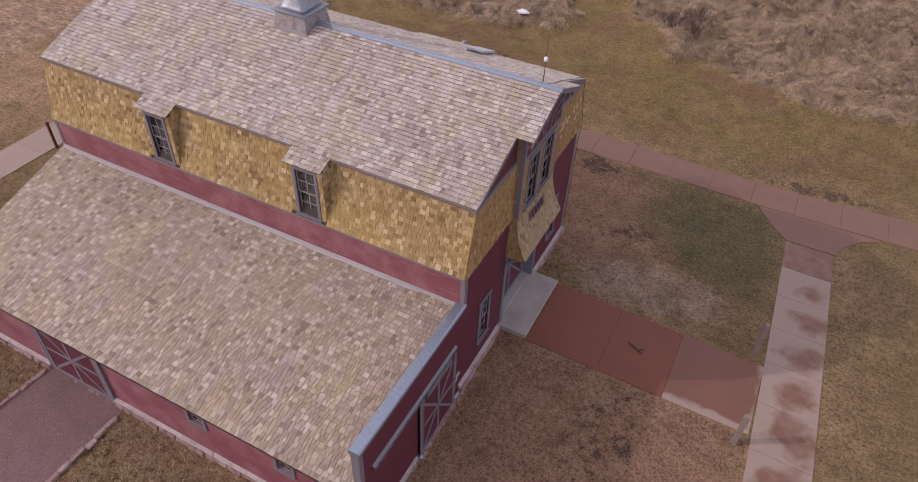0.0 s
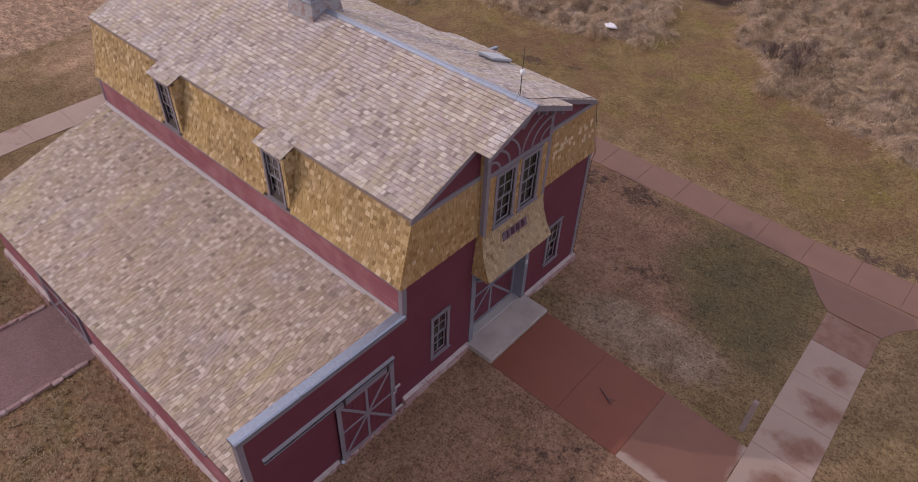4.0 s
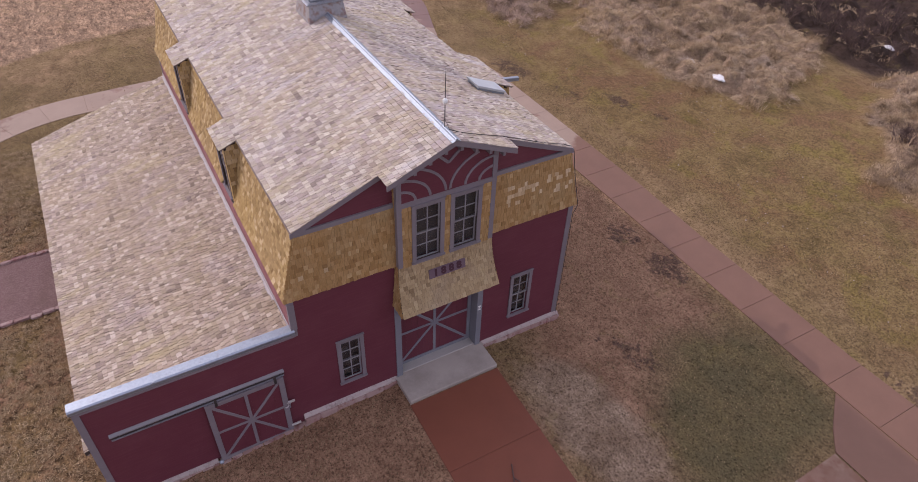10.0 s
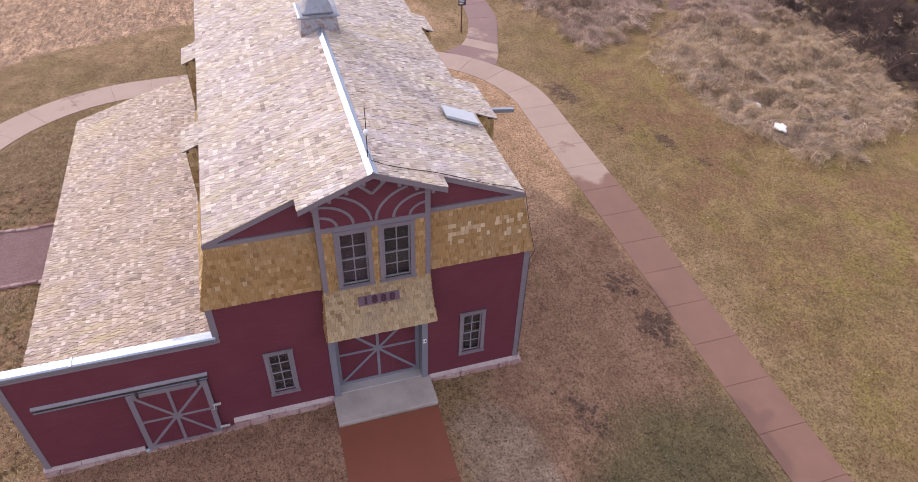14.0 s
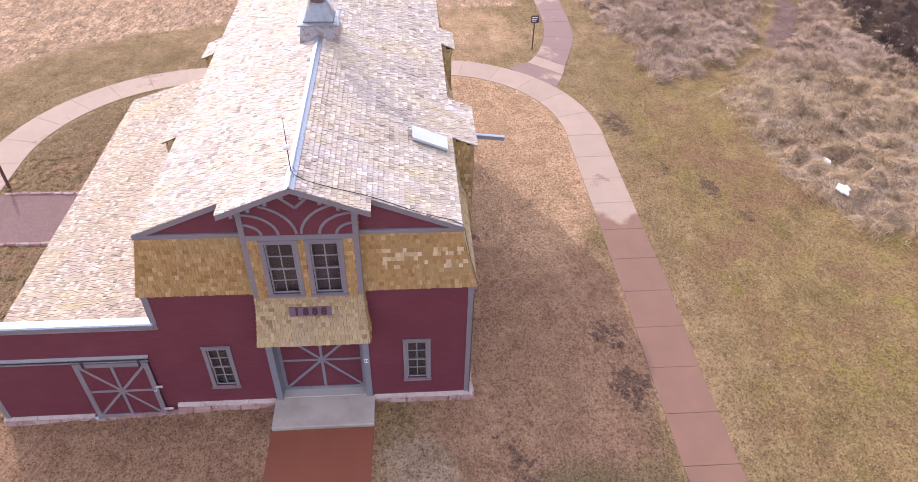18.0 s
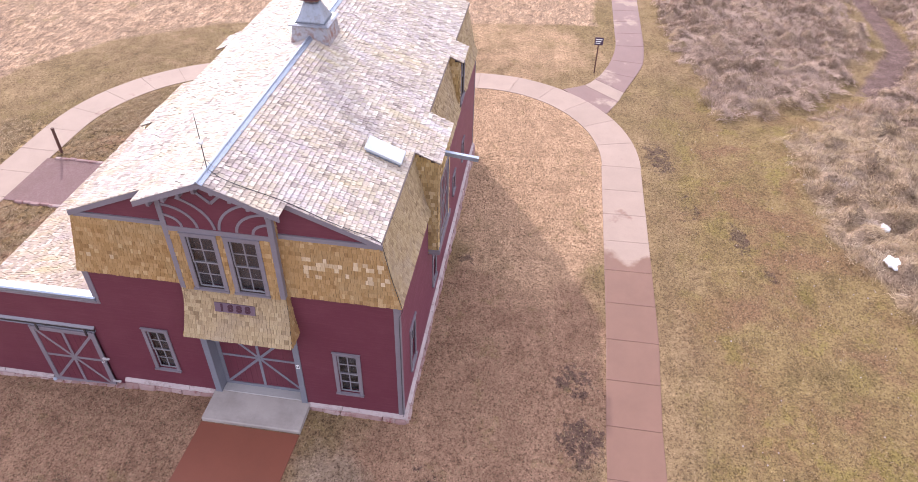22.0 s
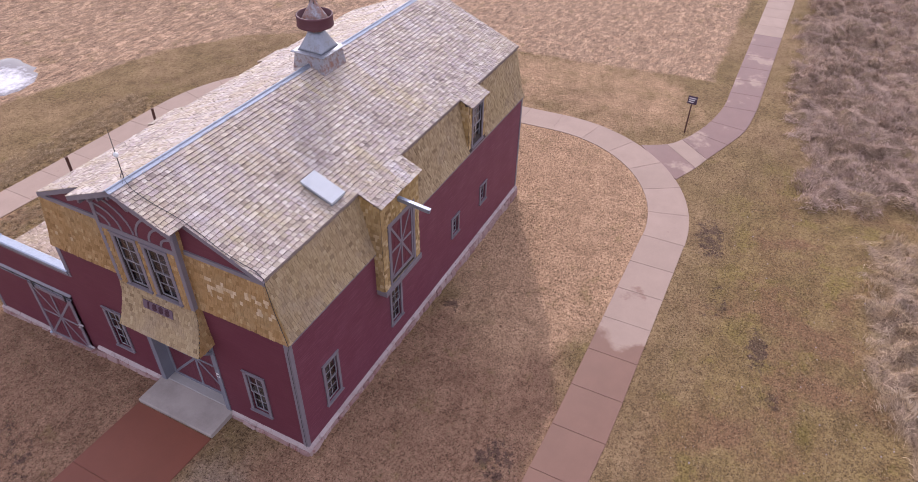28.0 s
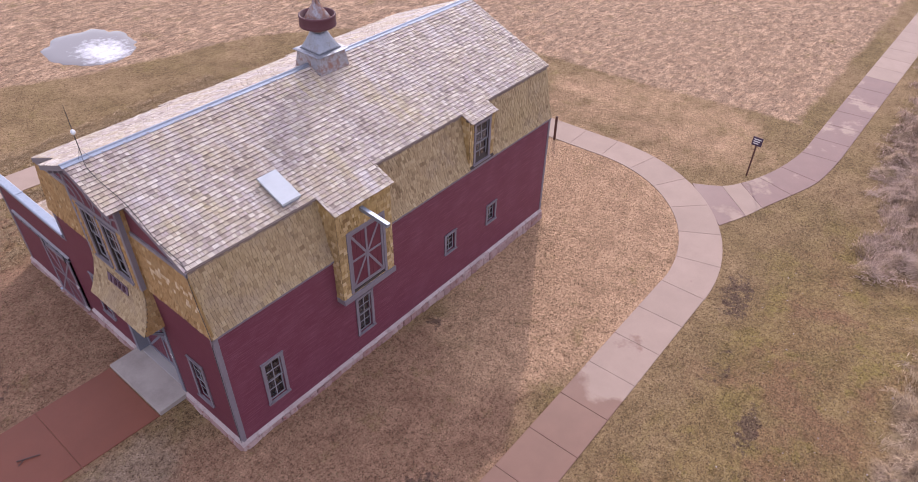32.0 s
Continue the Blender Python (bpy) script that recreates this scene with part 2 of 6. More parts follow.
def concrete(name, base, wet, kind):
    """kind: 'dry', 'wet' or 'patchy' (a damp middle with a dry rim)."""
    m = Nodes(name, 0.8, 0, 0.3)
    blotch = m.noise(0.9, 5, 0.65)
    fine = m.noise(60, 3)
    dry = m.mix(m.span(blotch, 0.35, 0.7, 0, 0.6), base, tuple(v * 0.78 for v in base))
    dry = m.mix(m.span(fine, 0.4, 0.7, 0, 0.25), dry, tuple(v * 0.6 for v in base))
    dry = m.mix(m.math("MULTIPLY", m.random(False), 0.3), dry, tuple(v * 0.72 for v in base))
    damp = m.mix(m.span(blotch, 0.35, 0.7, 0, 0.6), wet, tuple(v * 0.8 for v in wet))
    damp = m.mix(m.span(fine, 0.45, 0.7, 0, 0.2), damp, tuple(v * 0.6 for v in wet))
    if kind == "dry":
        f = m.span(m.noise(0.35, 5, 0.7), 0.60, 0.66, 0, 0.6)
    elif kind == "wet":
        f = m.span(m.noise(0.6, 5, 0.7), 0.78, 0.70)
    elif kind == "spot":
        f = m.span(m.noise(0.42, 5, 0.6), 0.63, 0.56)
    elif kind == "worn":
        f = m.span(m.noise(0.8, 5, 0.65), 0.42, 0.66, 0, 0.55)
    elif kind == "edge":
        sep = m.n("SeparateXYZ")
        m.to(m.n("TexCoord").outputs["Generated"], sep.inputs[0])
        wavy = m.math("MULTIPLY", m.math("SUBTRACT", m.noise(1.3, 5, 0.65), 0.5), 0.9)
        side = m.math("MULTIPLY", m.math("ABSOLUTE", m.math("SUBTRACT", sep.outputs["Y"], 0.55)), 0.7)
        f = m.span(m.math("ADD", m.math("ADD", sep.outputs["X"], wavy), side), 0.62, 0.86)
    elif kind == "rim":
        sep = m.n("SeparateXYZ")
        m.to(m.n("TexCoord").outputs["Generated"], sep.inputs[0])
        wavy = m.math("MULTIPLY", m.math("SUBTRACT", m.noise(0.8, 3, 0.5), 0.5), 0.35)
        f = m.math("MINIMUM", m.span(m.math("ADD", sep.outputs["Y"], wavy), 0.07, 0.11), m.span(m.math("ADD", sep.outputs["X"], wavy), 1.04, 0.95))
    else:
        tc = m.n("TexCoord").outputs["Generated"]
        off = m.n("VectorMath")
        off.operation = "DISTANCE"
        off.inputs[1].default_value = (0.68, 0.5, 1.0)
        m.to(tc, off.inputs[0])
        d = m.math("ADD", off.outputs["Value"], m.math("MULTIPLY", m.math("SUBTRACT", m.noise(0.9, 5, 0.6), 0.5), 1.3))
        d = m.math("ADD", d, m.math("MULTIPLY", m.math("SUBTRACT", m.random(False), 0.62), 0.55))
        f = m.math("MULTIPLY", m.span(d, 0.60, 0.36), m.span(m.noise(2.2, 4, 0.6), 0.35, 0.6, 0.75, 1.0))
    m.color(m.mix(f, dry, damp))
    m.rough(m.math("SUBTRACT", 0.82, m.math("MULTIPLY", f, 0.3)))
    m.bump(fine, 0.25, 0.003)
    return m.mat


PINK, DAMP = (0.36, 0.26, 0.21), (0.19, 0.086, 0.062)
walk_dry = concrete("dry pink concrete", PINK, DAMP, "dry")
walk_wet = concrete("damp red concrete", PINK, (0.186, 0.06, 0.036), "wet")
walk_patchy = concrete("drying red concrete", PINK, (0.19, 0.092, 0.06), "patchy")
walk_rim = concrete("damp red concrete with a dry rim", PINK, (0.19, 0.085, 0.058), "rim")
walk_side = concrete("damp pink concrete", PINK, (0.198, 0.103, 0.072), "wet")
walk_branch = concrete("drying patchy concrete", (0.36, 0.26, 0.21), (0.20, 0.115, 0.10), "spot")
walk_edge = concrete("pink concrete damp at one end", PINK, (0.198, 0.103, 0.072), "edge")
porch_mat = concrete("grey concrete", (0.40, 0.345, 0.315), (0.20, 0.165, 0.15), "worn")
sill_mat = concrete("pale threshold concrete", (0.40, 0.37, 0.36), (0.28, 0.25, 0.24), "dry")


def stone(name, a, b, c):
    m = Nodes(name, 0.85, 0, 0.25)
    col = m.mix(m.random(False), a, b)
    col = m.mix(m.span(m.noise(5, 5, 0.7), 0.5, 0.72), col, c)
    m.color(col)
    m.bump(m.noise(14, 5, 0.7), 0.7, 0.02)
    return m.mat


quartzite = stone("pink quartzite", (0.36, 0.265, 0.25), (0.25, 0.145, 0.135), (0.19, 0.06, 0.055))
ledge_mat = stone("pale stone ledge", (0.40, 0.33, 0.32), (0.35, 0.28, 0.27), (0.25, 0.185, 0.175))

gravel_mat = Nodes("crushed pink gravel", 0.9, 0, 0.2)
v = gravel_mat.n("TexVoronoi", Scale=28.0)
gravel_mat.to(gravel_mat.pos(), v.inputs["Vector"])
gcol = gravel_mat.ramp(v.outputs["Color"], (0.0, (0.15, 0.086, 0.082)), (0.5, (0.185, 0.112, 0.108)), (1.0, (0.23, 0.148, 0.144)))
gcol = gravel_mat.mix(gravel_mat.span(gravel_mat.noise(1.2, 5), 0.45, 0.75, 0, 0.6), gcol, (0.14, 0.085, 0.07))
gravel_mat.color(gcol)
gravel_mat.bump(v.outputs["Distance"], 0.6, 0.02)
gravel_mat = gravel_mat.mat

# turf: dormant lawn with greener, browner and thatched stretches
turf = Nodes("dormant lawn", 0.95, 0, 0.1)
big, mid, fine = turf.noise(0.16, 4), turf.noise(0.9, 5, 0.65), turf.noise(7.5, 7, 0.85)
straw = turf.mix(turf.span(mid, 0.35, 0.7), (0.235, 0.160, 0.088), (0.33, 0.232, 0.128))
olive = turf.mix(turf.span(mid, 0.35, 0.7), (0.165, 0.120, 0.054), (0.235, 0.171, 0.080))
brown = turf.mix(turf.span(mid, 0.35, 0.7), (0.258, 0.154, 0.099), (0.365, 0.228, 0.148))
tan = turf.mix(turf.span(mid, 0.35, 0.7), (0.40, 0.262, 0.162), (0.54, 0.36, 0.225))
taupe = turf.mix(turf.span(mid, 0.35, 0.7), (0.29, 0.195, 0.13), (0.40, 0.28, 0.19))
soft = turf.math("MULTIPLY", turf.math("SUBTRACT", turf.noise(0.5, 6, 0.7), 0.5), 0.9)


def region(name, lo=0.35, hi=0.65):
    return turf.span(turf.math("ADD", turf.attr(name), soft), lo, hi)


tc = turf.mix(turf.span(big, 0.42, 0.62, 0, 0.7), straw, olive)
tc = turf.mix(region("brown"), tc, brown)
tc = turf.mix(region("tan"), tc, tan)
verdure = turf.mix(turf.span(turf.noise(0.8, 5, 0.7), 0.38, 0.62), (0.098, 0.100, 0.047), (0.150, 0.132, 0.058))
tc = turf.mix(region("green", 0.2, 0.85), tc, turf.mix(0.8, brown, verdure))
# the far field's lumps: their highlights and dark pits are painted into the colour
taupe = turf.mix(turf.span(turf.noise(1.9, 5, 0.7, stretch=(0.7, 1.2, 1)), 0.46, 0.6, 0, 0.8), taupe, turf.mix(1.0, taupe, (1.75, 1.72, 1.66), "MULTIPLY"))
taupe = turf.mix(turf.span(turf.noise(3.1, 5, 0.72, stretch=(0.6, 1.5, 1)), 0.50, 0.64, 0, 0.75), taupe, (0.15, 0.10, 0.07))
tc = turf.mix(region("taupe"), tc, taupe)
tc = turf.mix(turf.span(turf.math("ADD", turf.attr("olive"), soft), 0.35, 0.9, 0, 0.75), tc, turf.mix(turf.span(mid, 0.36, 0.64), turf.mix(turf.span(turf.noise(0.38, 4, 0.6), 0.45, 0.6), (0.215, 0.138, 0.068), (0.165, 0.122, 0.05)), (0.275, 0.198, 0.088)))
tc = turf.mix(turf.math("MULTIPLY", turf.attr("olive"), turf.span(turf.noise(0.42, 6, 0.68, stretch=(1, 1.2, 3)), 0.52, 0.60, 0, 0.7)), tc, (0.225, 0.178, 0.055))
tc = turf.mix(turf.math("MULTIPLY", turf.attr("olive"), turf.span(turf.noise(0.27, 5, 0.62, stretch=(1.3, 1, 5)), 0.50, 0.60, 0, 0.75)), tc, (0.225, 0.132, 0.078))
tc = turf.mix(region("moss"), tc, turf.mix(turf.span(mid, 0.4, 0.65), (0.165, 0.128, 0.042), (0.235, 0.18, 0.068)))
# leaf litter under the thicket, with the shrubs' shade painted into its near-black colour
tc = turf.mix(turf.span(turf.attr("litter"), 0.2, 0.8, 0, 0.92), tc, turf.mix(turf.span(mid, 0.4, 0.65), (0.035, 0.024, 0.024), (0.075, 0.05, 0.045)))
tc = turf.mix(region("track"), tc, turf.mix(turf.span(mid, 0.4, 0.65), (0.15, 0.098, 0.085), (0.215, 0.145, 0.125)))
mudf = turf.math("ADD", turf.math("MULTIPLY", turf.attr("mud"), 0.62), turf.math("MULTIPLY", turf.math("SUBTRACT", turf.noise(2.6, 6, 0.72), 0.5), 1.9))
tc = turf.mix(turf.span(mudf, 0.46, 0.62, 0, 0.75), tc, (0.085, 0.055, 0.048))
tc = turf.mix(region("pale"), tc, turf.mix(turf.span(mid, 0.35, 0.65), (0.27, 0.19, 0.13), (0.40, 0.30, 0.215)))
tc = turf.mix(turf.span(turf.attr("brush"), 0.35, 0.75, 0, 0.85), tc, turf.mix(turf.span(mid, 0.36, 0.64), (0.25, 0.178, 0.128), (0.40, 0.295, 0.215)))
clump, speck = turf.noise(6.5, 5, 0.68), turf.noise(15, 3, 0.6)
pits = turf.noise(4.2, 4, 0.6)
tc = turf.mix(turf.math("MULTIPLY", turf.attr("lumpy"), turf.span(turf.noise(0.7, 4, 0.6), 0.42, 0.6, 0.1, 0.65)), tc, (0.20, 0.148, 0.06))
# pits darker, lump tops lighter: shading of the lumps put into the colour
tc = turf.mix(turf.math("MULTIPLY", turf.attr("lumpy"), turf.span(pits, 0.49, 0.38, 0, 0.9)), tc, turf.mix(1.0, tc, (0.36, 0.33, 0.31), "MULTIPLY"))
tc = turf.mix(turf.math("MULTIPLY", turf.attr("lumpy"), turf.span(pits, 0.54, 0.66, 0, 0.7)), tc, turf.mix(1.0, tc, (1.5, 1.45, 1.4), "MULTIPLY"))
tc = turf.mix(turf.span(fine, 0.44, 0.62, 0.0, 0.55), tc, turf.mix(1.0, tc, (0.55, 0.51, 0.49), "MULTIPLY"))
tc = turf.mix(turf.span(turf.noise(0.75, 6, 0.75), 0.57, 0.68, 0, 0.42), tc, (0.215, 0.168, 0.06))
# relief shade painted in: the bump's hollows go darker, its tops lighter
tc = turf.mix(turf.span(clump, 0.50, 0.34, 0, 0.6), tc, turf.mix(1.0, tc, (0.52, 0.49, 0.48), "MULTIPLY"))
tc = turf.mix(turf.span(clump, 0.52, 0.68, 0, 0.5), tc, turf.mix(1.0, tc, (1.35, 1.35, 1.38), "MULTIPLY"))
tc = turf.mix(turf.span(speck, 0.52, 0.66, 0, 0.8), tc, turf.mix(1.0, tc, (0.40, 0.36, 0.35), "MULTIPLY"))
tc = turf.mix(turf.span(turf.noise(22, 3, 0.7), 0.52, 0.64, 0, 0.5), tc, turf.mix(1.0, tc, (1.8, 1.8, 1.85), "MULTIPLY"))
tc = turf.mix(turf.span(turf.noise(1.7, 5, 0.7), 0.52, 0.66, 0, 0.5), tc, turf.mix(1.0, tc, (0.62, 0.60, 0.57), "MULTIPLY"))
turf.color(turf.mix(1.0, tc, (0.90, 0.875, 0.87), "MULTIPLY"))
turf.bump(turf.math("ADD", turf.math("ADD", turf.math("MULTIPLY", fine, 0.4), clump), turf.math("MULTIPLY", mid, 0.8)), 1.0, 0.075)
turf = turf.mat


def blade_mat(name, stops, rough=0.9):
    m = Nodes(name, rough, 0, 0.15)
    c = m.ramp(m.random(True), *stops)
    m.color(m.mix(m.span(m.noise(0.25, 4), 0.4, 0.65, 0, 0.5), c, stops[1][1]))
    return m.mat




def tussock_mat(name, stops, patches):
    """Strands of one tussock share a tint: straw, ochre, bleached or mauve in drifts about a metre wide, each strand a shade of it."""
    m = Nodes(name, 0.85, 0, 0.2)
    c = m.ramp(m.noise(0.55, 4, 0.65), *patches)
    c = m.mix(m.span(m.noise(1.3, 4, 0.65), 0.45, 0.62, 0, 0.75), c, m.mix(1.0, c, (0.56, 0.51, 0.49), "MULTIPLY"))
    m.color(m.mix(1.0, c, m.ramp(m.random(True), *stops), "MULTIPLY"))
    return m.mat


STRANDS = ((0.0, (0.58, 0.56, 0.55)), (0.3, (0.93, 0.92, 0.91)), (0.7, (1.12, 1.12, 1.12)), (1.0, (1.36, 1.37, 1.4)))
brush_mat = tussock_mat("dry tall grass", STRANDS, ((0.30, (0.36, 0.27, 0.215)), (0.44, (0.43, 0.315, 0.20)), (0.54, (0.40, 0.28, 0.17)), (0.64, (0.47, 0.36, 0.26)), (0.75, (0.37, 0.285, 0.24))))
brush_mauve = tussock_mat("dry mauve stalks", STRANDS, ((0.30, (0.385, 0.272, 0.215)), (0.45, (0.45, 0.318, 0.24)), (0.56, (0.36, 0.255, 0.205)), (0.66, (0.42, 0.295, 0.20)), (0.75, (0.47, 0.345, 0.265))))
tuft_mat = blade_mat("short dry turf blades", ((0.0, (0.05, 0.034, 0.02)), (0.5, (0.20, 0.138, 0.08)), (1.0, (0.36, 0.262, 0.155))))
rough_mat = blade_mat("rough straw turf", ((0.0, (0.13, 0.086, 0.05)), (0.45, (0.30, 0.21, 0.125)), (1.0, (0.52, 0.385, 0.245))))
twig_mat = blade_mat("bare purple twigs", ((0.0, (0.07, 0.045, 0.045)), (0.5, (0.10, 0.065, 0.06)), (1.0, (0.16, 0.11, 0.10))))
snow_mat = Nodes("old snow", 0.6, 0, 0.3)
snow_mat.color(snow_mat.mix(snow_mat.span(snow_mat.noise(4, 4), 0.4, 0.7), (0.72, 0.71, 0.74), (0.50, 0.48, 0.48)))
snow_mat = snow_mat.mat
# the white core is a cloud's reflection painted into the base colour
ice_mat = Nodes("wet ice", 0.12, 0, 0.5)
ice_off = ice_mat.n("VectorMath")
ice_off.operation = "DISTANCE"
ice_off.inputs[1].default_value = (0.47, 0.66, 0.9)
ice_mat.to(ice_mat.n("TexCoord").outputs["Generated"], ice_off.inputs[0])
ice_far = ice_mat.math("ADD", ice_off.outputs["Value"], ice_mat.math("MULTIPLY", ice_mat.math("SUBTRACT", ice_mat.noise(0.8, 4), 0.5), 0.35))
ice_mat.color(ice_mat.mix(ice_mat.span(ice_mat.math("ADD", ice_far, ice_mat.math("MULTIPLY", ice_mat.math("SUBTRACT", ice_mat.noise(2.2, 5, 0.7), 0.5), 0.5)), 0.32, 0.08), (0.15, 0.128, 0.128), (0.66, 0.64, 0.67)))
ice_mat = ice_mat.mat


# ---------- geometry helpers ----------
class Geo:
    """Collects vertices and faces of one mesh."""

    def __init__(self):
        self.v, self.f = [], []

    def add(self, verts, faces):
        k = len(self.v)
        self.v.extend(tuple(p) for p in verts)
        self.f.extend(tuple(k + i for i in face) for face in faces)
        return self

    def hexa(self, p):
        """Eight corners: four below, four above, each ring counterclockwise from above."""
        return self.add(p, [(3, 2, 1, 0), (4, 5, 6, 7), (0, 1, 5, 4), (1, 2, 6, 5), (2, 3, 7, 6), (3, 0, 4, 7)])

    def box(self, x0, x1, y0, y1, z0, z1, c=0.0):
        """A box, with chamfered upright and top edges if c > 0."""
        x0, x1, y0, y1, z0, z1 = min(x0, x1), max(x0, x1), min(y0, y1), max(y0, y1), min(z0, z1), max(z0, z1)
        if c <= 0:
            return self.hexa([(x0, y0, z0), (x1, y0, z0), (x1, y1, z0), (x0, y1, z0), (x0, y0, z1), (x1, y0, z1), (x1, y1, z1), (x0, y1, z1)])
        ring = lambda e, z: [(x0 + e, y0 + c, z), (x0 + c, y0 + e, z), (x1 - c, y0 + e, z), (x1 - e, y0 + c, z), (x1 - e, y1 - c, z), (x1 - c, y1 - e, z), (x0 + c, y1 - e, z), (x0 + e, y1 - c, z)]
        self.loft([ring(0, z0), ring(0, z1 - c), ring(c * 0.9, z1)])
        return self

    def loft(self, rings, caps=True):
        n = len(rings[0])
        faces = [(r * n + i, r * n + (i + 1) % n, (r + 1) * n + (i + 1) % n, (r + 1) * n + i) for r in range(len(rings) - 1) for i in range(n)]
        if caps:
            faces += [tuple(range(n))[::-1], tuple((len(rings) - 1) * n + i for i in range(n))]
        return self.add([p for ring in rings for p in ring], faces)

    def beam(self, a, b, w, h, up=(0, 0, 1)):
        """A bar from a to b, w across and h along up."""
        a, b = Vector(a), Vector(b)
        d = (b - a).normalized()
        s = d.cross(Vector(up)).normalized() * w / 2
        u = s.cross(d).normalized() * h / 2
        return self.loft([[p - s - u, p + s - u, p + s + u, p - s + u] for p in (a, b)])

    def lathe(self, x, y, profile, n=20):
        rings = [[(x + r * math.cos(2 * math.pi * i / n), y + r * math.sin(2 * math.pi * i / n), z) for i in range(n)] for r, z in profile]
        return self.loft(rings)

    def data(self, name, mat, smooth=False):
        me = bpy.data.meshes.new(name)
        me.from_pydata(self.v, [], self.f)
        me.materials.append(mat)
        if smooth:
            me.shade_smooth()
        me.update()
        return me


def shell(bm_or_geo, name, mat, parent=None, label="", smooth=False):
    ob = new(name, bm_or_geo.data(name, mat, smooth))
    if parent:
        ob.parent = parent
        if parent.type == "EMPTY":
            ob.matrix_parent_inverse = Matrix.Translation(-parent.location)
    if label:
        tagged(ob, label)
    return ob


part = shell


def piece(name, me, parent, m):
    ob = new(name, me)
    ob.parent = parent
    if parent.type == "EMPTY":
        ob.matrix_parent_inverse = Matrix.Translation(-parent.location)
    ob.matrix_basis = m
    return ob


def thing(name, where, label, category, group="", kind=""):
    ob = new(name)
    ob.location = where
    ob.empty_display_size = 0.2
    return tagged(ob, label, category, group, kind)


rnd = random.Random(7)


# ---------- lie of the land ----------
LAND = np.array([
    (-4, 21.5, -0.03), (-5, 12, 0.05), (-5, 16, 0.2), (-2, 16, 0.2), (1, 16, 0.15), (4, 18, 0.0), (3, 25.4, -0.08),
    (4.7, 25.7, -0.2), (-14, 28, -0.1), (-23, 21, -0.2), (-29, 25, 0.03), (-31, 27, 0.03), (-15, 38, 0.55), (-5.6, 6.3, -0.42),
    (-12, 6.3, -0.7), (-16, 6.2, -0.66), (-18, 3, -0.6), (-16, 2, -0.6), (-28, 9, -0.4), (-22, 0, -0.4), (-29, 16, -0.3),
    (-18, -13, -0.5), (-40, 20, 0.0), (0, 40, 0.5), (5, 5, -0.3), (12, 10, -0.2)])


def land(x, y):
    """The ground's height; x and y may be arrays."""
    x, y = np.asarray(x, float), np.asarray(y, float)
    top, low = np.zeros(x.shape), np.full(x.shape, 1e-4)
    for px, py, pz in LAND:
        w = np.exp(-((x - px) ** 2 + (y - py) ** 2) / 32) + 0.002 / (1 + ((x - px) ** 2 + (y - py) ** 2) / 60)
        top, low = top + w * pz, low + w
    return top / low


def soft_step(d, width):
    return np.clip(0.5 - d / width, 0, 1)


def oval(x, y, cx, cy, rx, ry, turn=0.0, width=0.7, power=2.0):
    c, s = math.cos(turn), math.sin(turn)
    u, w = (x - cx) * c + (y - cy) * s, -(x - cx) * s + (y - cy) * c
    return soft_step((np.abs(u / rx) ** power + np.abs(w / ry) ** power) ** (1 / power) - 1, width)


STRIP = ((-27.6, 33.7), (-36, 31.9), (-53, 31.2), (-75, 30.8), (-75, 46), (-44.5, 44.9), (-38.3, 44.6), (-34, 41.8), (-29.3, 38.2))
FRONT_PATCH = ((-24.6, 36.2), (-18.6, 36.4), (-14.2, 37.1), (-12.3, 38.2), (-12.7, 41.8), (-15.2, 47), (-13, 48.2), (-11.2, 51.8), (-11, 75), (-75, 75), (-75, 48.4), (-44, 47.6), (-38, 47.5), (-32.6, 44.2), (-28.2, 40.2))
SIDE_PATCH = ((-11.9, 48), (-8.3, 42.2), (-5.6, 38.3), (-1.5, 36.9), (3, 36.4), (9, 37.4), (14, 42), (30, 50), (30, 75), (-10.8, 75), (-10.8, 51.8))


THICKET = ((-46, 62), (-40, 50.5), (-33.5, 48.4), (-27, 49.4), (-21, 48.3), (-17.5, 47.5), (-14.8, 46.7), (-11.8, 46.9), (-10.4, 50.5), (-8, 60), (-8, 74), (-50, 74))


def depth_in(x, y, ring):
    """Metres inside a ring of corners (negative outside)."""
    x, y = np.asarray(x, float), np.asarray(y, float)
    best, odd = np.full(x.shape, 1e9), np.zeros(x.shape, bool)
    for (ax, ay), (bx, by) in zip(ring, ring[1:] + ring[:1]):
        ex, ey = bx - ax, by - ay
        t = np.clip(((x - ax) * ex + (y - ay) * ey) / (ex * ex + ey * ey), 0, 1)
        best = np.minimum(best, np.hypot(x - ax - t * ex, y - ay - t * ey))
        if ay != by:
            odd ^= ((ay > y) != (by > y)) & (x < ax + ex * (y - ay) / ey)
    return np.where(odd, best, -best)


def brush_field(x, y):
    """How far a place lies inside the tall dry grass (1) or the mown lawn (0)."""
    d = np.maximum.reduce([depth_in(x, y, ring) for ring in (STRIP, FRONT_PATCH, SIDE_PATCH)])
    d = d + 0.3 * np.sin(0.6 * x + 1.3 * np.sin(0.5 * y)) + 0.45 * np.sin(1.7 * x + 2 * np.sin(1.1 * y)) * np.sin(1.5 * y + 1.7 * np.sin(0.9 * x))
    return np.clip(0.5 + d / 1.3, 0, 1)


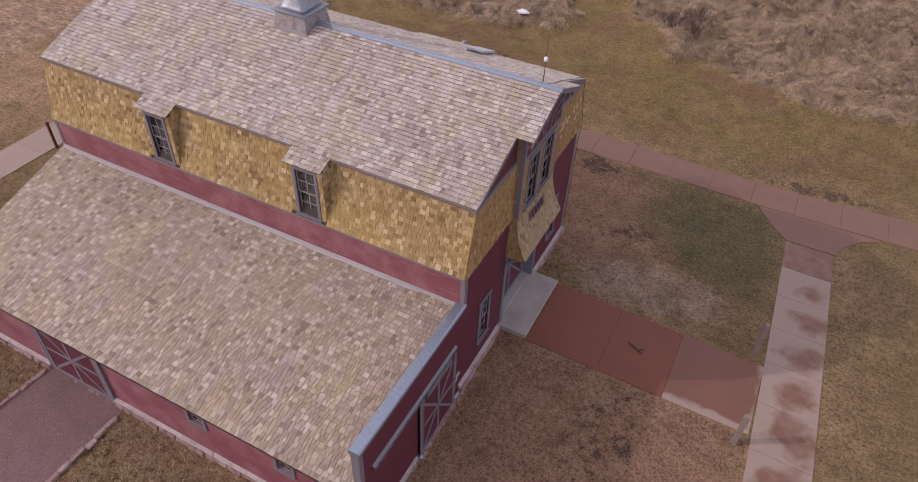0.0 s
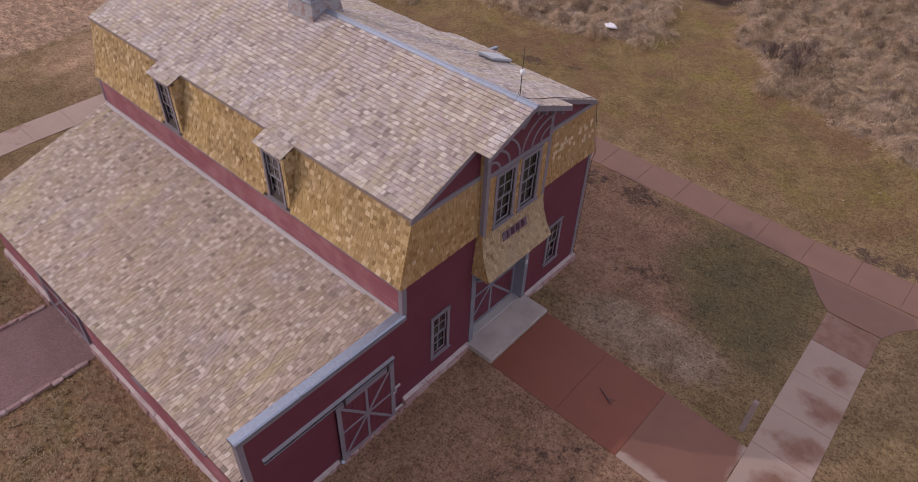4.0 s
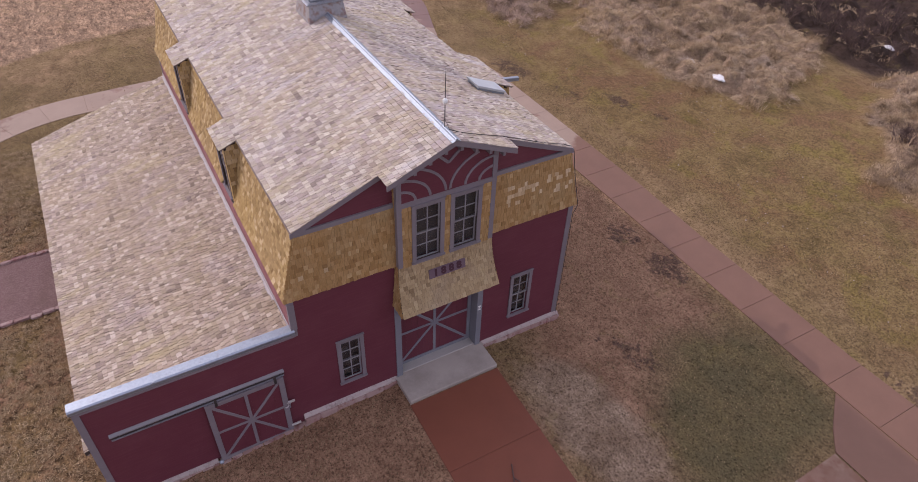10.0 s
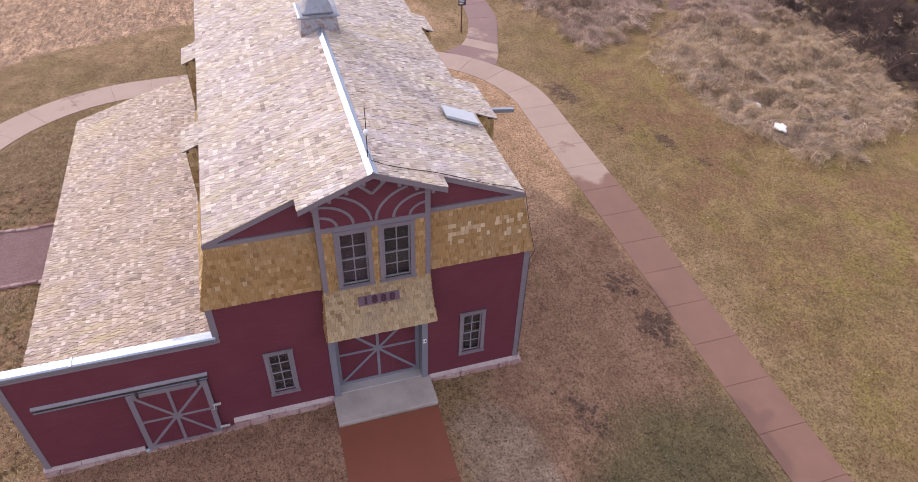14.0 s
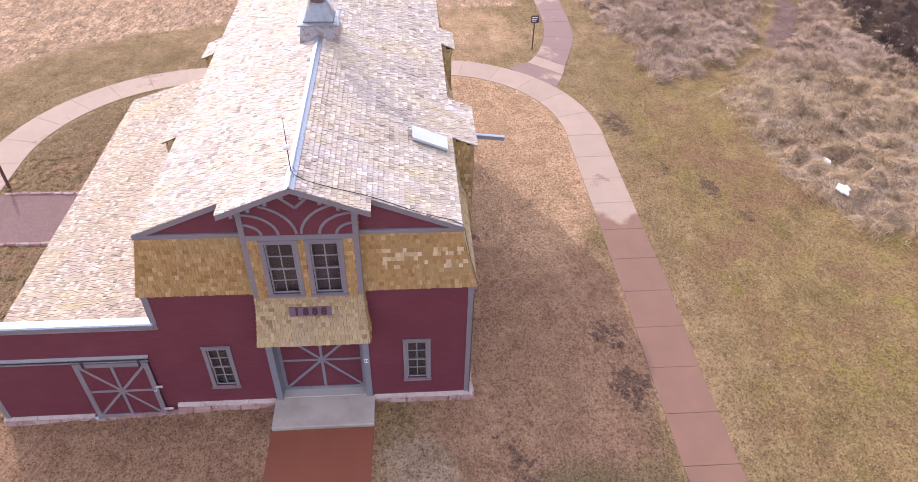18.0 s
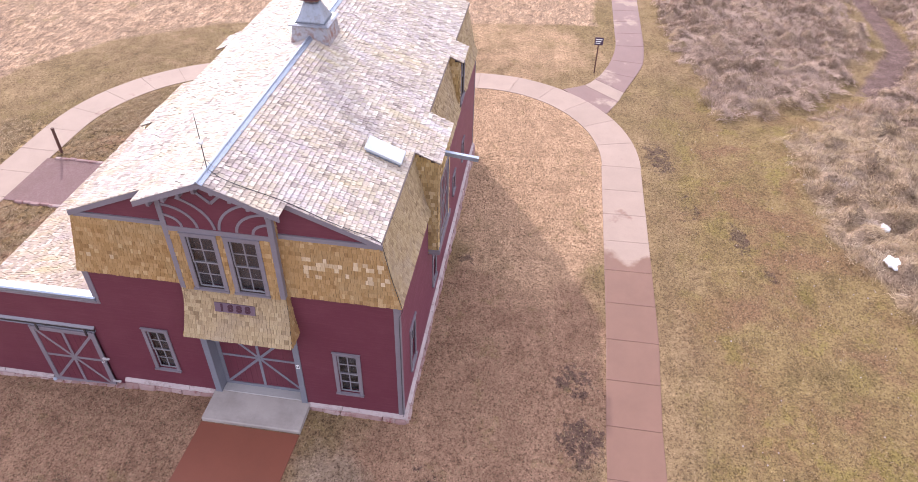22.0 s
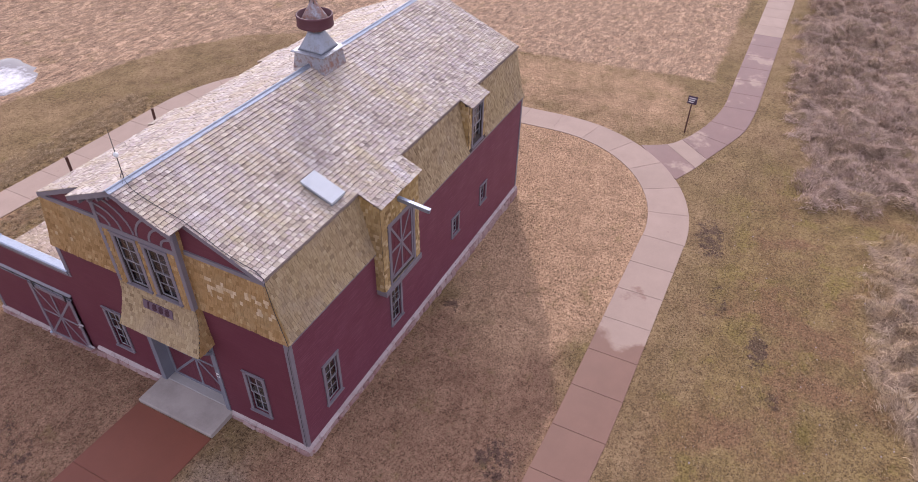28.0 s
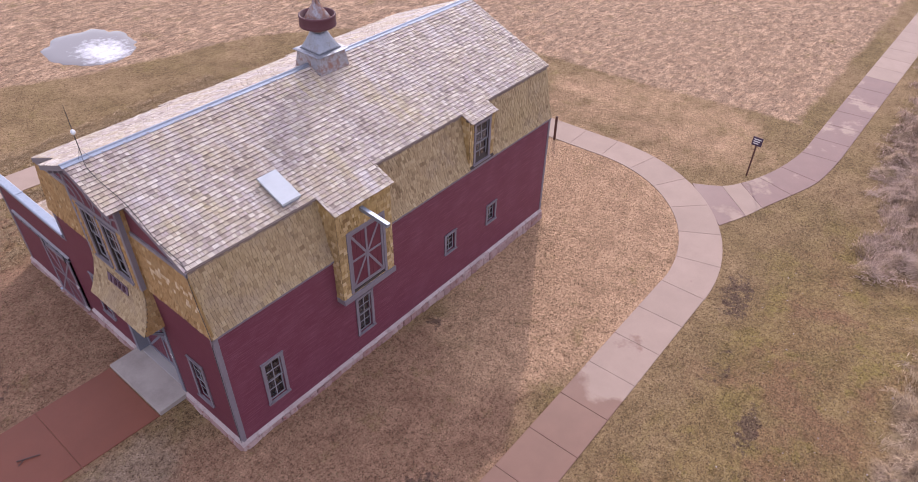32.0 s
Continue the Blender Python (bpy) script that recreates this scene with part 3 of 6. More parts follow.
GREEN = ((-2.9, 23.6), (-2.6, 26.2), (-1.2, 27.1), (1.6, 27.0), (2.6, 26.0), (2.85, 20.6), (0.6, 20.2), (-1.5, 21.7))
TRACK = ((-31.2, 41.6), (-34.2, 43.2), (-38.6, 45.8), (-44, 46.0), (-75, 47), (-75, 48.3), (-44, 47.3), (-38, 47.2), (-33, 44.6), (-30.8, 42.6))
TAUPE = ((-38.7, 27.0), (-38.0, 22), (-37.2, 16.5), (-37.2, 9), (-35, 2.2), (-31.3, -3.2), (-26.5, -6.5), (-20.7, -7.9), (-15.5, -9.5), (-11.7, -11.3), (-4, -15), (4, -25), (4, -80), (-170, -80), (-170, 25.8))
GRID = {}


def ground_z(x, y):
    """The height of the built ground sheet, lumps and all, at places near the barn."""
    gx, gy, gz = GRID["x"], GRID["y"], GRID["z"]
    i, j = np.clip(np.searchsorted(gx, x) - 1, 0, len(gx) - 2), np.clip(np.searchsorted(gy, y) - 1, 0, len(gy) - 2)
    u, w = (x - gx[i]) / (gx[i + 1] - gx[i]), (y - gy[j]) / (gy[j + 1] - gy[j])
    return (gz[i, j] * (1 - w) + gz[i, j + 1] * w) * (1 - u) + (gz[i + 1, j] * (1 - w) + gz[i + 1, j + 1] * w) * u


def ground_sheet():
    near = np.arange(-70, 30.01, 0.25)
    nearY = np.arange(-45, 70.01, 0.25)
    far = np.array([60, 110, 200, 400, 900, 2000])
    xs = np.concatenate([-70 - far[::-1], near, 30 + far])
    ys = np.concatenate([-45 - far[::-1], nearY, 70 + far])
    X, Y = np.meshgrid(xs, ys, indexing="ij")
    Z = land(X, Y)
    b = brush_field(X, Y)
    rough = np.array([[noise.fractal(Vector((x * 0.35, y * 0.35, 0)), 1.0, 2.0, 4) for y in ys] for x in xs])
    lumps = np.array([[abs(noise.noise(Vector((x * 0.85, y * 0.85, 3)))) + 0.55 * abs(noise.noise(Vector((x * 1.9, y * 1.9, 8)))) for y in ys] for x in xs])
    Z = Z + b * np.clip(0.02 + 0.22 * np.clip(rough, -0.5, 1.2) + 1.0 * lumps, 0, 1.3)
    inside = (X > -21.5) & (X < -6.2) & (Y > 7) & (Y < 20.4)
    Z = np.where(inside, -0.9, Z)
    GRID.update(x=xs, y=ys, z=Z)
    nx, ny = X.shape
    verts = np.stack([X.ravel(), Y.ravel(), Z.ravel()], 1)
    i, j = np.meshgrid(np.arange(nx - 1), np.arange(ny - 1), indexing="ij")
    a = (i * ny + j).ravel()
    faces = np.stack([a, a + ny, a + ny + 1, a + 1], 1)
    me = bpy.data.meshes.new("ground")
    me.from_pydata(verts.tolist(), [], faces.tolist())
    fields = {
        # brown at x -8.5 also paints in the barn's shade, tan the sunlit turf
        "brown": np.maximum.reduce([oval(X, Y, -2, 11, 6.5, 8, 0, 0.7) * 0.75, oval(X, Y, -2.5, 22.5, 5.5, 4.0, 0, 0.7) * 0.75, oval(X, Y, -8.5, 23.9, 7.5, 3.6, 0, 0.8) * 0.9, oval(X, Y, -13, 3.5, 13, 4.5, 0, 0.8) * 0.6]),
        "tan": np.maximum.reduce([oval(X, Y, -19.5, 24.2, 7.5, 3.6, 0, 0.7), oval(X, Y, -25, 20, 4, 7, 0, 0.5), oval(X, Y, -34, 20, 6, 9, 0, 0.8) * 0.5, oval(X, Y, -33, 6, 5, 12, 0.5, 0.8) * 0.35]),
        "green": np.maximum(np.clip(0.5 + depth_in(X, Y, GREEN) / 2.2, 0, 1), 0.28 * oval(X, Y, -14.5, 22.9, 3.6, 0.9, 0.2, 0.9)),
        "pale": np.maximum(oval(X, Y, -1.4, 19.4, 3.2, 1.5, 0.12, 0.9) * 0.72, oval(X, Y, -3.2, 18.6, 1.6, 0.8, 0, 0.9) * 0.6),
        "brush": b * (1 - np.clip(0.5 + depth_in(X, Y, THICKET) / 1.5, 0, 1)),
        "moss": np.maximum.reduce([oval(X, Y, cx, cy, rx, ry, 0.1, 1.6) * 0.5 for cx, cy, rx, ry in ((-14.6, 30.4, 1.7, 0.7), (-19.2, 30.9, 1.6, 0.8), (-17.2, 31.8, 1.2, 0.6), (-13.2, 34.6, 1.3, 0.6), (-9.5, 35.4, 1.8, 0.7), (-27.5, 41, 2.2, 0.9), (-14, 40.5, 1.0, 0.6))]),
        "lumpy": soft_step(Y - 6.0, 1.0) * soft_step(-2.0 - Y, 1.0) * soft_step(X - 2.0, 1.5) * soft_step(-22.0 - X, 2.0),
        "track": np.clip(0.5 + depth_in(X, Y, TRACK) / 1.2, 0, 1),
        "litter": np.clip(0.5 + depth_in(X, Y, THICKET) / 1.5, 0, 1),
        "olive": soft_step(30.5 - Y, 3) * soft_step(Y - 46, 4) * (1 - b) * soft_step(-30 - X, 10),
        "taupe": np.clip(0.5 + depth_in(X, Y, TAUPE) / 1.4, 0, 1),
        "mud": np.maximum.reduce([oval(X, Y, cx, cy, rx, ry, turn) * k for cx, cy, rx, ry, turn, k in (
            (-8.1, 26.1, 0.8, 0.9, 0, 0.95), (-5.7, 26.4, 1.0, 0.9, 0, 1), (-3.0, 22.3, 1.1, 0.6, 0.2, 0.85), (-4.1, 21.6, 0.6, 0.4, 0.2, 0.6), (-22.6, 30.0, 1.7, 0.7, 0.2, 1), (-18.1, 31.1, 0.9, 0.6, 0, 0.8),
            (-16.4, 32.75, 1.4, 0.5, 0.15, 0.95), (-14.2, 33.6, 0.5, 0.35, 0, 0.8), (-19.3, 31.0, 0.7, 0.4, 0, 0.7), (4.0, 29.5, 2.8, 0.5, 0.08, 1), (-13.7, 21.7, 0.5, 0.4, 0, 1), (-1.0, 12.4, 1.3, 2.6, -0.4, 0.72))]),
    }
    me.update()
    for key, field in fields.items():
        me.attributes.new(key, "FLOAT", "POINT").data.foreach_set("value", np.ascontiguousarray(field, dtype=np.float32).ravel())
    me.materials.append(turf)
    me.shade_smooth()
    return tagged(new("ground", me), "dormant tan and olive lawn around the barn", "ground", kind="structure")


ground = ground_sheet()


# ---------- walks ----------
def slab(parent, ring, mat, name="slab", thick=0.12, lift=0.02, gap=0.008):
    """A concrete flag with the given corners, counterclockwise, slightly worn along its edges."""
    ring = [Vector(p) for p in ring]
    mid = sum(ring, Vector((0, 0))) / len(ring)
    ring = [q + (mid - q).normalized() * gap for q in ring]
    up = [(q.x, q.y, float(land(q.x, q.y)) + lift) for q in ring]
    e = [(p[0] + (mid.x - p[0]) * 0.012, p[1] + (mid.y - p[1]) * 0.012, p[2] + 0.006) for p in up]
    return part(Geo().loft([[(p[0], p[1], p[2] - thick) for p in up], up, e]), name, mat, parent)


def glide(points, k):
    """Two places between points k and k + 1 on the smooth curve through all of them."""
    p = [Vector(points[min(max(k + q, 0), len(points) - 1)]) for q in (-1, 0, 1, 2)]
    at = lambda t: (p[1] * 2 + (p[2] - p[0]) * t + (p[0] * 2 - p[1] * 5 + p[2] * 4 - p[3]) * t * t + (p[1] * 3 - p[0] - p[2] * 3 + p[3]) * t ** 3) / 2
    return [tuple(at(1 / 3)), tuple(at(2 / 3))]


def ribbon(parent, inner, outer, mats, name="slab", bow=(), smooth=0):
    """Flags between two edges. bow: (cx, cy, first, last) names runs of flags whose sides follow a circle; the first smooth flags follow a free curve."""
    for k in range(len(inner) - 1):
        near, far = [inner[k], inner[k + 1]], [outer[k + 1], outer[k]]
        for cx, cy, first, last in bow:
            if first <= k < last:
                for side in (near, far):
                    (ax, ay), (bx, by) = side
                    r = math.hypot(ax - cx, ay - cy)
                    turns = [Vector(((ax - cx) * (1 - t) + (bx - cx) * t, (ay - cy) * (1 - t) + (by - cy) * t)).normalized() * r for t in (0.25, 0.5, 0.75)]
                    side[1:1] = [(cx + v.x, cy + v.y) for v in turns]
        if k < smooth:
            near[1:1], far[1:1] = glide(inner, k), glide(outer, k)[::-1]
        slab(parent, near + far, mats[k % len(mats)] if not callable(mats) else mats(k), name)


def new_walk(name, label):
    return tagged(new(name), label, "footpath", kind="structure")


side_walk = new_walk("pavement", "reddish concrete path with square slabs beside the barn")
edge = [-21.6] + [-14.0 + 1.87 * k for k in range(-3, 15)]


def bend(x):
    """The walk draws a little nearer the barn before it swings away at its front end."""
    t = min(max((x + 11) / 5, 0), 1)
    return 0.02 * max(0, x - 1) ** 1.3 - 0.10 * t * t * (3 - 2 * t)


ribbon(side_walk, [(x, 27.2 + bend(x)) for x in edge][::-1], [(x, 29.06 + 2 * bend(x)) for x in edge][::-1], lambda k: walk_side if edge[::-1][k + 1] > -14.1 else walk_edge if edge[::-1][k + 1] > -16.0 else walk_dry)
# the curve round the back of the barn
loop_walk = new_walk("pavement", "pale pink concrete path curving round behind the barn")

def sweep(cx, cy, r, start, stop, n):
    return [(cx + r * math.cos(radians(start + (stop - start) * k / n)), cy + r * math.sin(radians(start + (stop - start) * k / n))) for k in range(n + 1)]


# two quarter bends joined by straights
INNER = sweep(-21.6, 20.3, 6.92, 90, 180, 6) + [(-28.52, 20.3 - 1.967 * k) for k in range(1, 6)] + sweep(-20.65, 8.5, 7.75, 180, 270, 7) + [(-20.65 + 1.9 * k, 0.75 - 0.03 * k) for k in range(1, 9)]
OUTER = sweep(-21.6, 20.3, 8.78, 90, 180, 6) + [(-30.4, 20.3 - 1.967 * k) for k in range(1, 6)] + sweep(-20.65, 8.5, 9.65, 180, 270, 7) + [(-20.65 + 1.9 * k, -1.15 - 0.03 * k) for k in range(1, 9)]
ribbon(loop_walk, INNER, OUTER, lambda k: walk_dry, bow=((-21.6, 20.3, 0, 6), (-20.65, 8.5, 12, 19)))
# the branch that leads away to the far field, splayed where it leaves the curve
branch_walk = new_walk("pavement", "damp patched concrete path leading away to the field")
BL = [(-29.02, 25.12), (-29.75, 26.35), (-30.6, 26.95), (-31.7, 27.45), (-33.4, 27.95), (-35.6, 28.28)] + [(-35.6 - 2.05 * k, 28.3 - 0.012 * k) for k in range(1, 26)]
BR = [(-26.6, 27.55), (-28.1, 28.2), (-29.2, 28.55), (-31.2, 29.25), (-33.2, 29.85), (-35.8, 30.06)] + [(-35.8 - 2.05 * k, 30.08) for k in range(1, 26)]
ribbon(branch_walk, BL, BR, lambda k: walk_dry if k == 1 or k > 10 else walk_branch, smooth=7)
# the walk to the front door, and the cross path that it ends on
front_walk = new_walk("pavement", "damp red concrete walk leading to the barn door")
FX = [-4.56, -2.0, 0.24, 3.0]
ribbon(front_walk, [(x, 14.72 - 0.015 * (x + 4)) for x in FX], [(x, 17.84 - 0.03 * (x + 4)) for x in FX], [walk_wet, walk_wet, walk_rim])
cross_walk = new_walk("pavement", "drying pink concrete cross path with damp patches")
CY = [25.15, 23.4, 21.6, 19.72, 17.95, 16.05, 14.15, 12.3, 10.4, 8.5, 6.6, 4.7, 2.8]
ribbon(cross_walk, [(2.76 + 0.03 * (25.3 - y), y) for y in CY], [(4.62 + 0.03 * (25.3 - y), y) for y in CY], [walk_patchy])
slab(cross_walk, [(1.3, 27.08), (1.62, 26.6), (2.14, 25.85), (2.74, 25.2), (4.66, 25.22), (4.98, 25.95), (5.6, 26.75), (6.4, 27.2)], walk_side, gap=0.006)

# ---------- gravel drive ----------
drive = Geo()
gx, gy = np.linspace(-18.15, -14.75, 18), np.linspace(0.62, 6.5, 26)
drive.add([(x, y, float(land(x, y)) + 0.03 + 0.012 * noise.noise(Vector((x * 3, y * 3, 0)))) for x in gx for y in gy], [(i * 26 + j, (i + 1) * 26 + j, (i + 1) * 26 + j + 1, i * 26 + j + 1) for i in range(17) for j in range(25)])
drive_ob = tagged(shell(drive, "gravel_drive", gravel_mat, smooth=True), "crushed pink gravel drive up to the wing door", "gravel drive", kind="structure")
pebbles = Geo()
for k in range(900):
    x, y, s = rnd.uniform(-18.1, -14.8), rnd.uniform(1.1, 6.4), rnd.uniform(0.010, 0.022)
    z, a = float(land(x, y)) + 0.035, rnd.uniform(0, 6.28)
    p = [(x + s * math.cos(a + q * 1.57) * rnd.uniform(0.6, 1.2), y + s * math.sin(a + q * 1.57) * rnd.uniform(0.6, 1.2), z) for q in range(4)]
    pebbles.add(p + [(x, y, z + s * rnd.uniform(0.5, 0.9))], [(0, 1, 4), (1, 2, 4), (2, 3, 4), (3, 0, 4)])
tagged(part(pebbles, "pebbles", gravel_mat, drive_ob), kind="stuff")


def rough_block(name, mat, parent, cx, cy, z0, lx, ly, h, turn=0.0, seed=0):
    """A hewn stone with uneven faces and rounded corners."""
    r = random.Random(seed)
    g = Geo()
    c, s = math.cos(turn), math.sin(turn)
    rings = []
    for t, inset in ((0, 0.0), (0.55, -0.01), (0.9, 0.02), (1.0, 0.06)):
        ring = []
        for u, w in ((-1, -0.75), (-0.8, -1), (0, -1.04), (0.8, -1), (1, -0.75), (1, 0.75), (0.8, 1), (0, 1.04), (-0.8, 1), (-1, 0.75)):
            u, w = u * (lx / 2 - inset * 0.5) + r.uniform(-1, 1) * 0.018, w * (ly / 2 - inset * 0.5) + r.uniform(-1, 1) * 0.018
            ring.append((cx + u * c - w * s, cy + u * s + w * c, z0 + h * t + (r.uniform(-0.012, 0.012) if t > 0 else 0)))
        rings.append(ring)
    g.loft(rings)
    return part(g, name, mat, parent)


border = thing("stone_edging", (-16.4, 3.8, -0.6), "hewn pink stone edging along the gravel drive", "edging")
for x in (-18.2, -14.7):
    y, k = 0.85 + (0.15 if x < -16 else 0.4), 0
    while y < 6.05:
        ln = rnd.uniform(0.32, 0.55)
        rough_block("stone", quartzite, border, x + rnd.uniform(-0.04, 0.04), y + ln / 2, float(land(x, y)) - 0.04, 0.17, ln - 0.02, 0.13, rnd.uniform(-0.06, 0.06), int(x * 10 + y * 100))
        y += ln


# ---------- the barn ----------
YC, FRONT, BACK, HALF = 16.36, -5.65, -22.0, 4.48
EAVE_D, EAVE_Z, RIDGE_Z = 4.15, 7.13, 8.84
PITCH = (RIDGE_Z - EAVE_Z) / EAVE_D
SKIRT_Z, SKIRT_D = 5.02, 4.58
WING_Y, WING_TOP, WING_EAVE_Y, WING_EAVE_Z = 6.5, 3.80, 6.27, 1.99
barn = thing("barn", (-13.8, 14.0, 0.0), "red gambrel barn with cedar shingle roofs and a lean-to wing", "barn")


def wall_boxes(g, axis, p0, p1, u0, u1, z0, z1, holes):
    """A wall between planes p0 and p1 (axis: 'x' or 'y'), along u, with openings (ua, ub, za, zb) through it, in one connected mesh."""
    us = sorted({u0, u1, *(min(max(h, u0), u1) for q in holes for h in q[:2])})
    zs = sorted({z0, z1, *(min(max(h, z0), z1) for q in holes for h in q[2:])})
    solid = lambda i, j: 0 <= i < len(us) - 1 and 0 <= j < len(zs) - 1 and not any(q[0] < (us[i] + us[i + 1]) / 2 < q[1] and q[2] < (zs[j] + zs[j + 1]) / 2 < q[3] for q in holes)
    seen, verts, faces = {}, [], []

    def vert(i, j, side):
        if (i, j, side) not in seen:
            p, u, z = (p0, p1)[side], us[i], zs[j]
            seen[i, j, side] = len(verts)
            verts.append((p, u, z) if axis == "x" else (u, p, z))
        return seen[i, j, side]

    for i in range(len(us) - 1):
        for j in range(len(zs) - 1):
            if not solid(i, j):
                continue
            c = [(i, j), (i + 1, j), (i + 1, j + 1), (i, j + 1)]
            for side in (0, 1):
                faces.append([vert(*k, side) for k in c])
            for (e, f), (di, dj) in zip(((c[0], c[1]), (c[1], c[2]), (c[2], c[3]), (c[3], c[0])), ((0, -1), (1, 0), (0, 1), (-1, 0))):
                if not solid(i + di, j + dj):
                    faces.append([vert(*e, 0), vert(*f, 0), vert(*f, 1), vert(*e, 1)])
    g.add(verts, faces)


def clapboards(parent, axis, plane, out, u0, u1, z0, z1, holes, mat=red, step=0.118, slope=None):
    """Lapped boards, each an object; a strip that meets an opening is cut there. slope(z) may narrow the run."""
    z, shared = z0, {}
    while z < z1 - 0.02:
        h = min(step, z1 - z)
        a0, b0 = slope(z) if slope else (u0, u1)
        runs, a = [], a0
        for q in sorted(q for q in holes if q[2] < z + h - 0.01 and q[3] > z + 0.01):
            if q[0] > a:
                runs.append((a, min(q[0], b0)))
            a = max(a, q[1])
        if a < b0:
            runs.append((a, b0))
        for a, b in runs:
            if b - a < 0.02:
                continue
            key = (round(b - a, 3), round(h, 3))
            if key not in shared:
                g, ln = Geo(), b - a
                low, top = 0.020, 0.006
                prof = [(0, 0), (low, 0), (low, 0.006), (top, h + 0.01), (0, h + 0.01)]
                rings = [[(d * out, u, w) if axis == "x" else (u, d * out, w) for d, w in prof] for u in (0, ln)]
                g.loft(rings)
                shared[key] = g.data("clapboard", mat)
            piece("clapboard", shared[key], parent, Matrix.Translation((plane, a, z) if axis == "x" else (a, plane, z)))
        z += step


SHAPES = {}


def shingle_shape(w, l, th, mat, ends=None):
    key = (round(w, 3), round(l, 3), mat.name)
    if key not in SHAPES:
        g = Geo().add([(0, 0, -0.004), (w, 0, -0.004), (w, 0, th), (0, 0, th), (w, l, 0.001), (0, l, 0.001)], [(0, 1, 2, 3), (3, 2, 4, 5), (1, 4, 2), (0, 3, 5)])
        SHAPES[key] = g.data("shingle", mat)
        if ends:
            SHAPES[key].materials.append(ends)
            SHAPES[key].polygons[0].material_index = 1
    return SHAPES[key]


def shingles(parent, profile, length, lim, U, D, base, one, many, nearest, seed, step=0.146, widths=(0.09, 0.11, 0.13, 0.16, 0.19), pale=None, gap=0.008, ends=None):
    """Courses of shingles. profile(s) gives how far out along D and how high the surface is, s metres up from its foot; lim(s) the runs
    along U that are covered. Up to 300 that nearest(u, s) picks are objects, the rest one mesh."""
    r, g, butts, count, s = random.Random(seed), Geo(), Geo(), 0, 0.0
    U, D, base = Vector(U), Vector(D), Vector(base)
    while s < length - 0.03:
        h = min(step, length - s)
        (d0, z0), (d1, z1) = profile(s), profile(min(s + h, length))
        P = base + D * d0 + Vector((0, 0, z0))
        V = (D * (d1 - d0) + Vector((0, 0, z1 - z0))).normalized()
        N = U.cross(V)
        if N.dot(D) + N.z < 0:
            N = -N
        for a, b in lim(s + h / 2):
            u = a - r.uniform(0, 0.05)
            while u < b - 0.01:
                w = r.choice(widths)
                ua, ub = max(u, a), min(u + w, b)
                u += w
                if ub - ua < 0.015:
                    continue
                dv, th = r.uniform(-0.007, 0.006), r.uniform(0.018, 0.034)
                l = h * 1.08
                if pale and pale(ua, s):
                    m = Matrix((U, V, N)).transposed().to_4x4()
                    m.translation = P + U * ua + V * dv
                    piece("shingle", shingle_shape(round(ub - ua - gap, 3), round(l, 3), 0.022, pale_one), parent, m)
                    continue
                if count < 300 and ub - ua > w - 0.001 and h > step - 0.001 and nearest(ua, s):
                    m = Matrix((U, V, N)).transposed().to_4x4()
                    m.translation = P + U * ua + V * dv
                    piece("shingle", shingle_shape(w - gap, round(l, 3), 0.026, one, ends), parent, m)
                    count += 1
                    continue
                o, A, B = P + V * dv, U * (ua + gap / 2), U * (ub - gap / 2)
                lo, up = N * -0.004, V * l + N * 0.001
                hi, hj = N * th * r.uniform(0.65, 1.3), N * th * r.uniform(0.65, 1.3)
                g.add([o + A + lo, o + B + lo, o + B + hj, o + A + hi, o + B + up, o + A + up], [(3, 2, 4, 5), (1, 4, 2), (0, 3, 5)])
                (butts if ends else g).add([o + A + lo, o + B + lo, o + B + hj, o + A + hi], [(0, 1, 2, 3)])
        s += step
    if ends:
        tagged(part(butts, "butt_course", ends, parent), kind="stuff")
    return tagged(part(g, "shingle_field", many, parent), kind="stuff")


# ---- window and door builders ----
def frame_axes(axis, plane, out):
    """Turns (along, out, up) into world places for a wall facing out along axis."""
    if axis == "x":
        return lambda u, d, z: (plane + out * d, u, z)
    return lambda u, d, z: (u, plane + out * d, z)


def bar(g, at, u0, u1, d0, d1, z0, z1):
    a, b = at(u0, d0, z0), at(u1, d1, z1)
    return g.box(a[0], b[0], a[1], b[1], a[2], b[2])


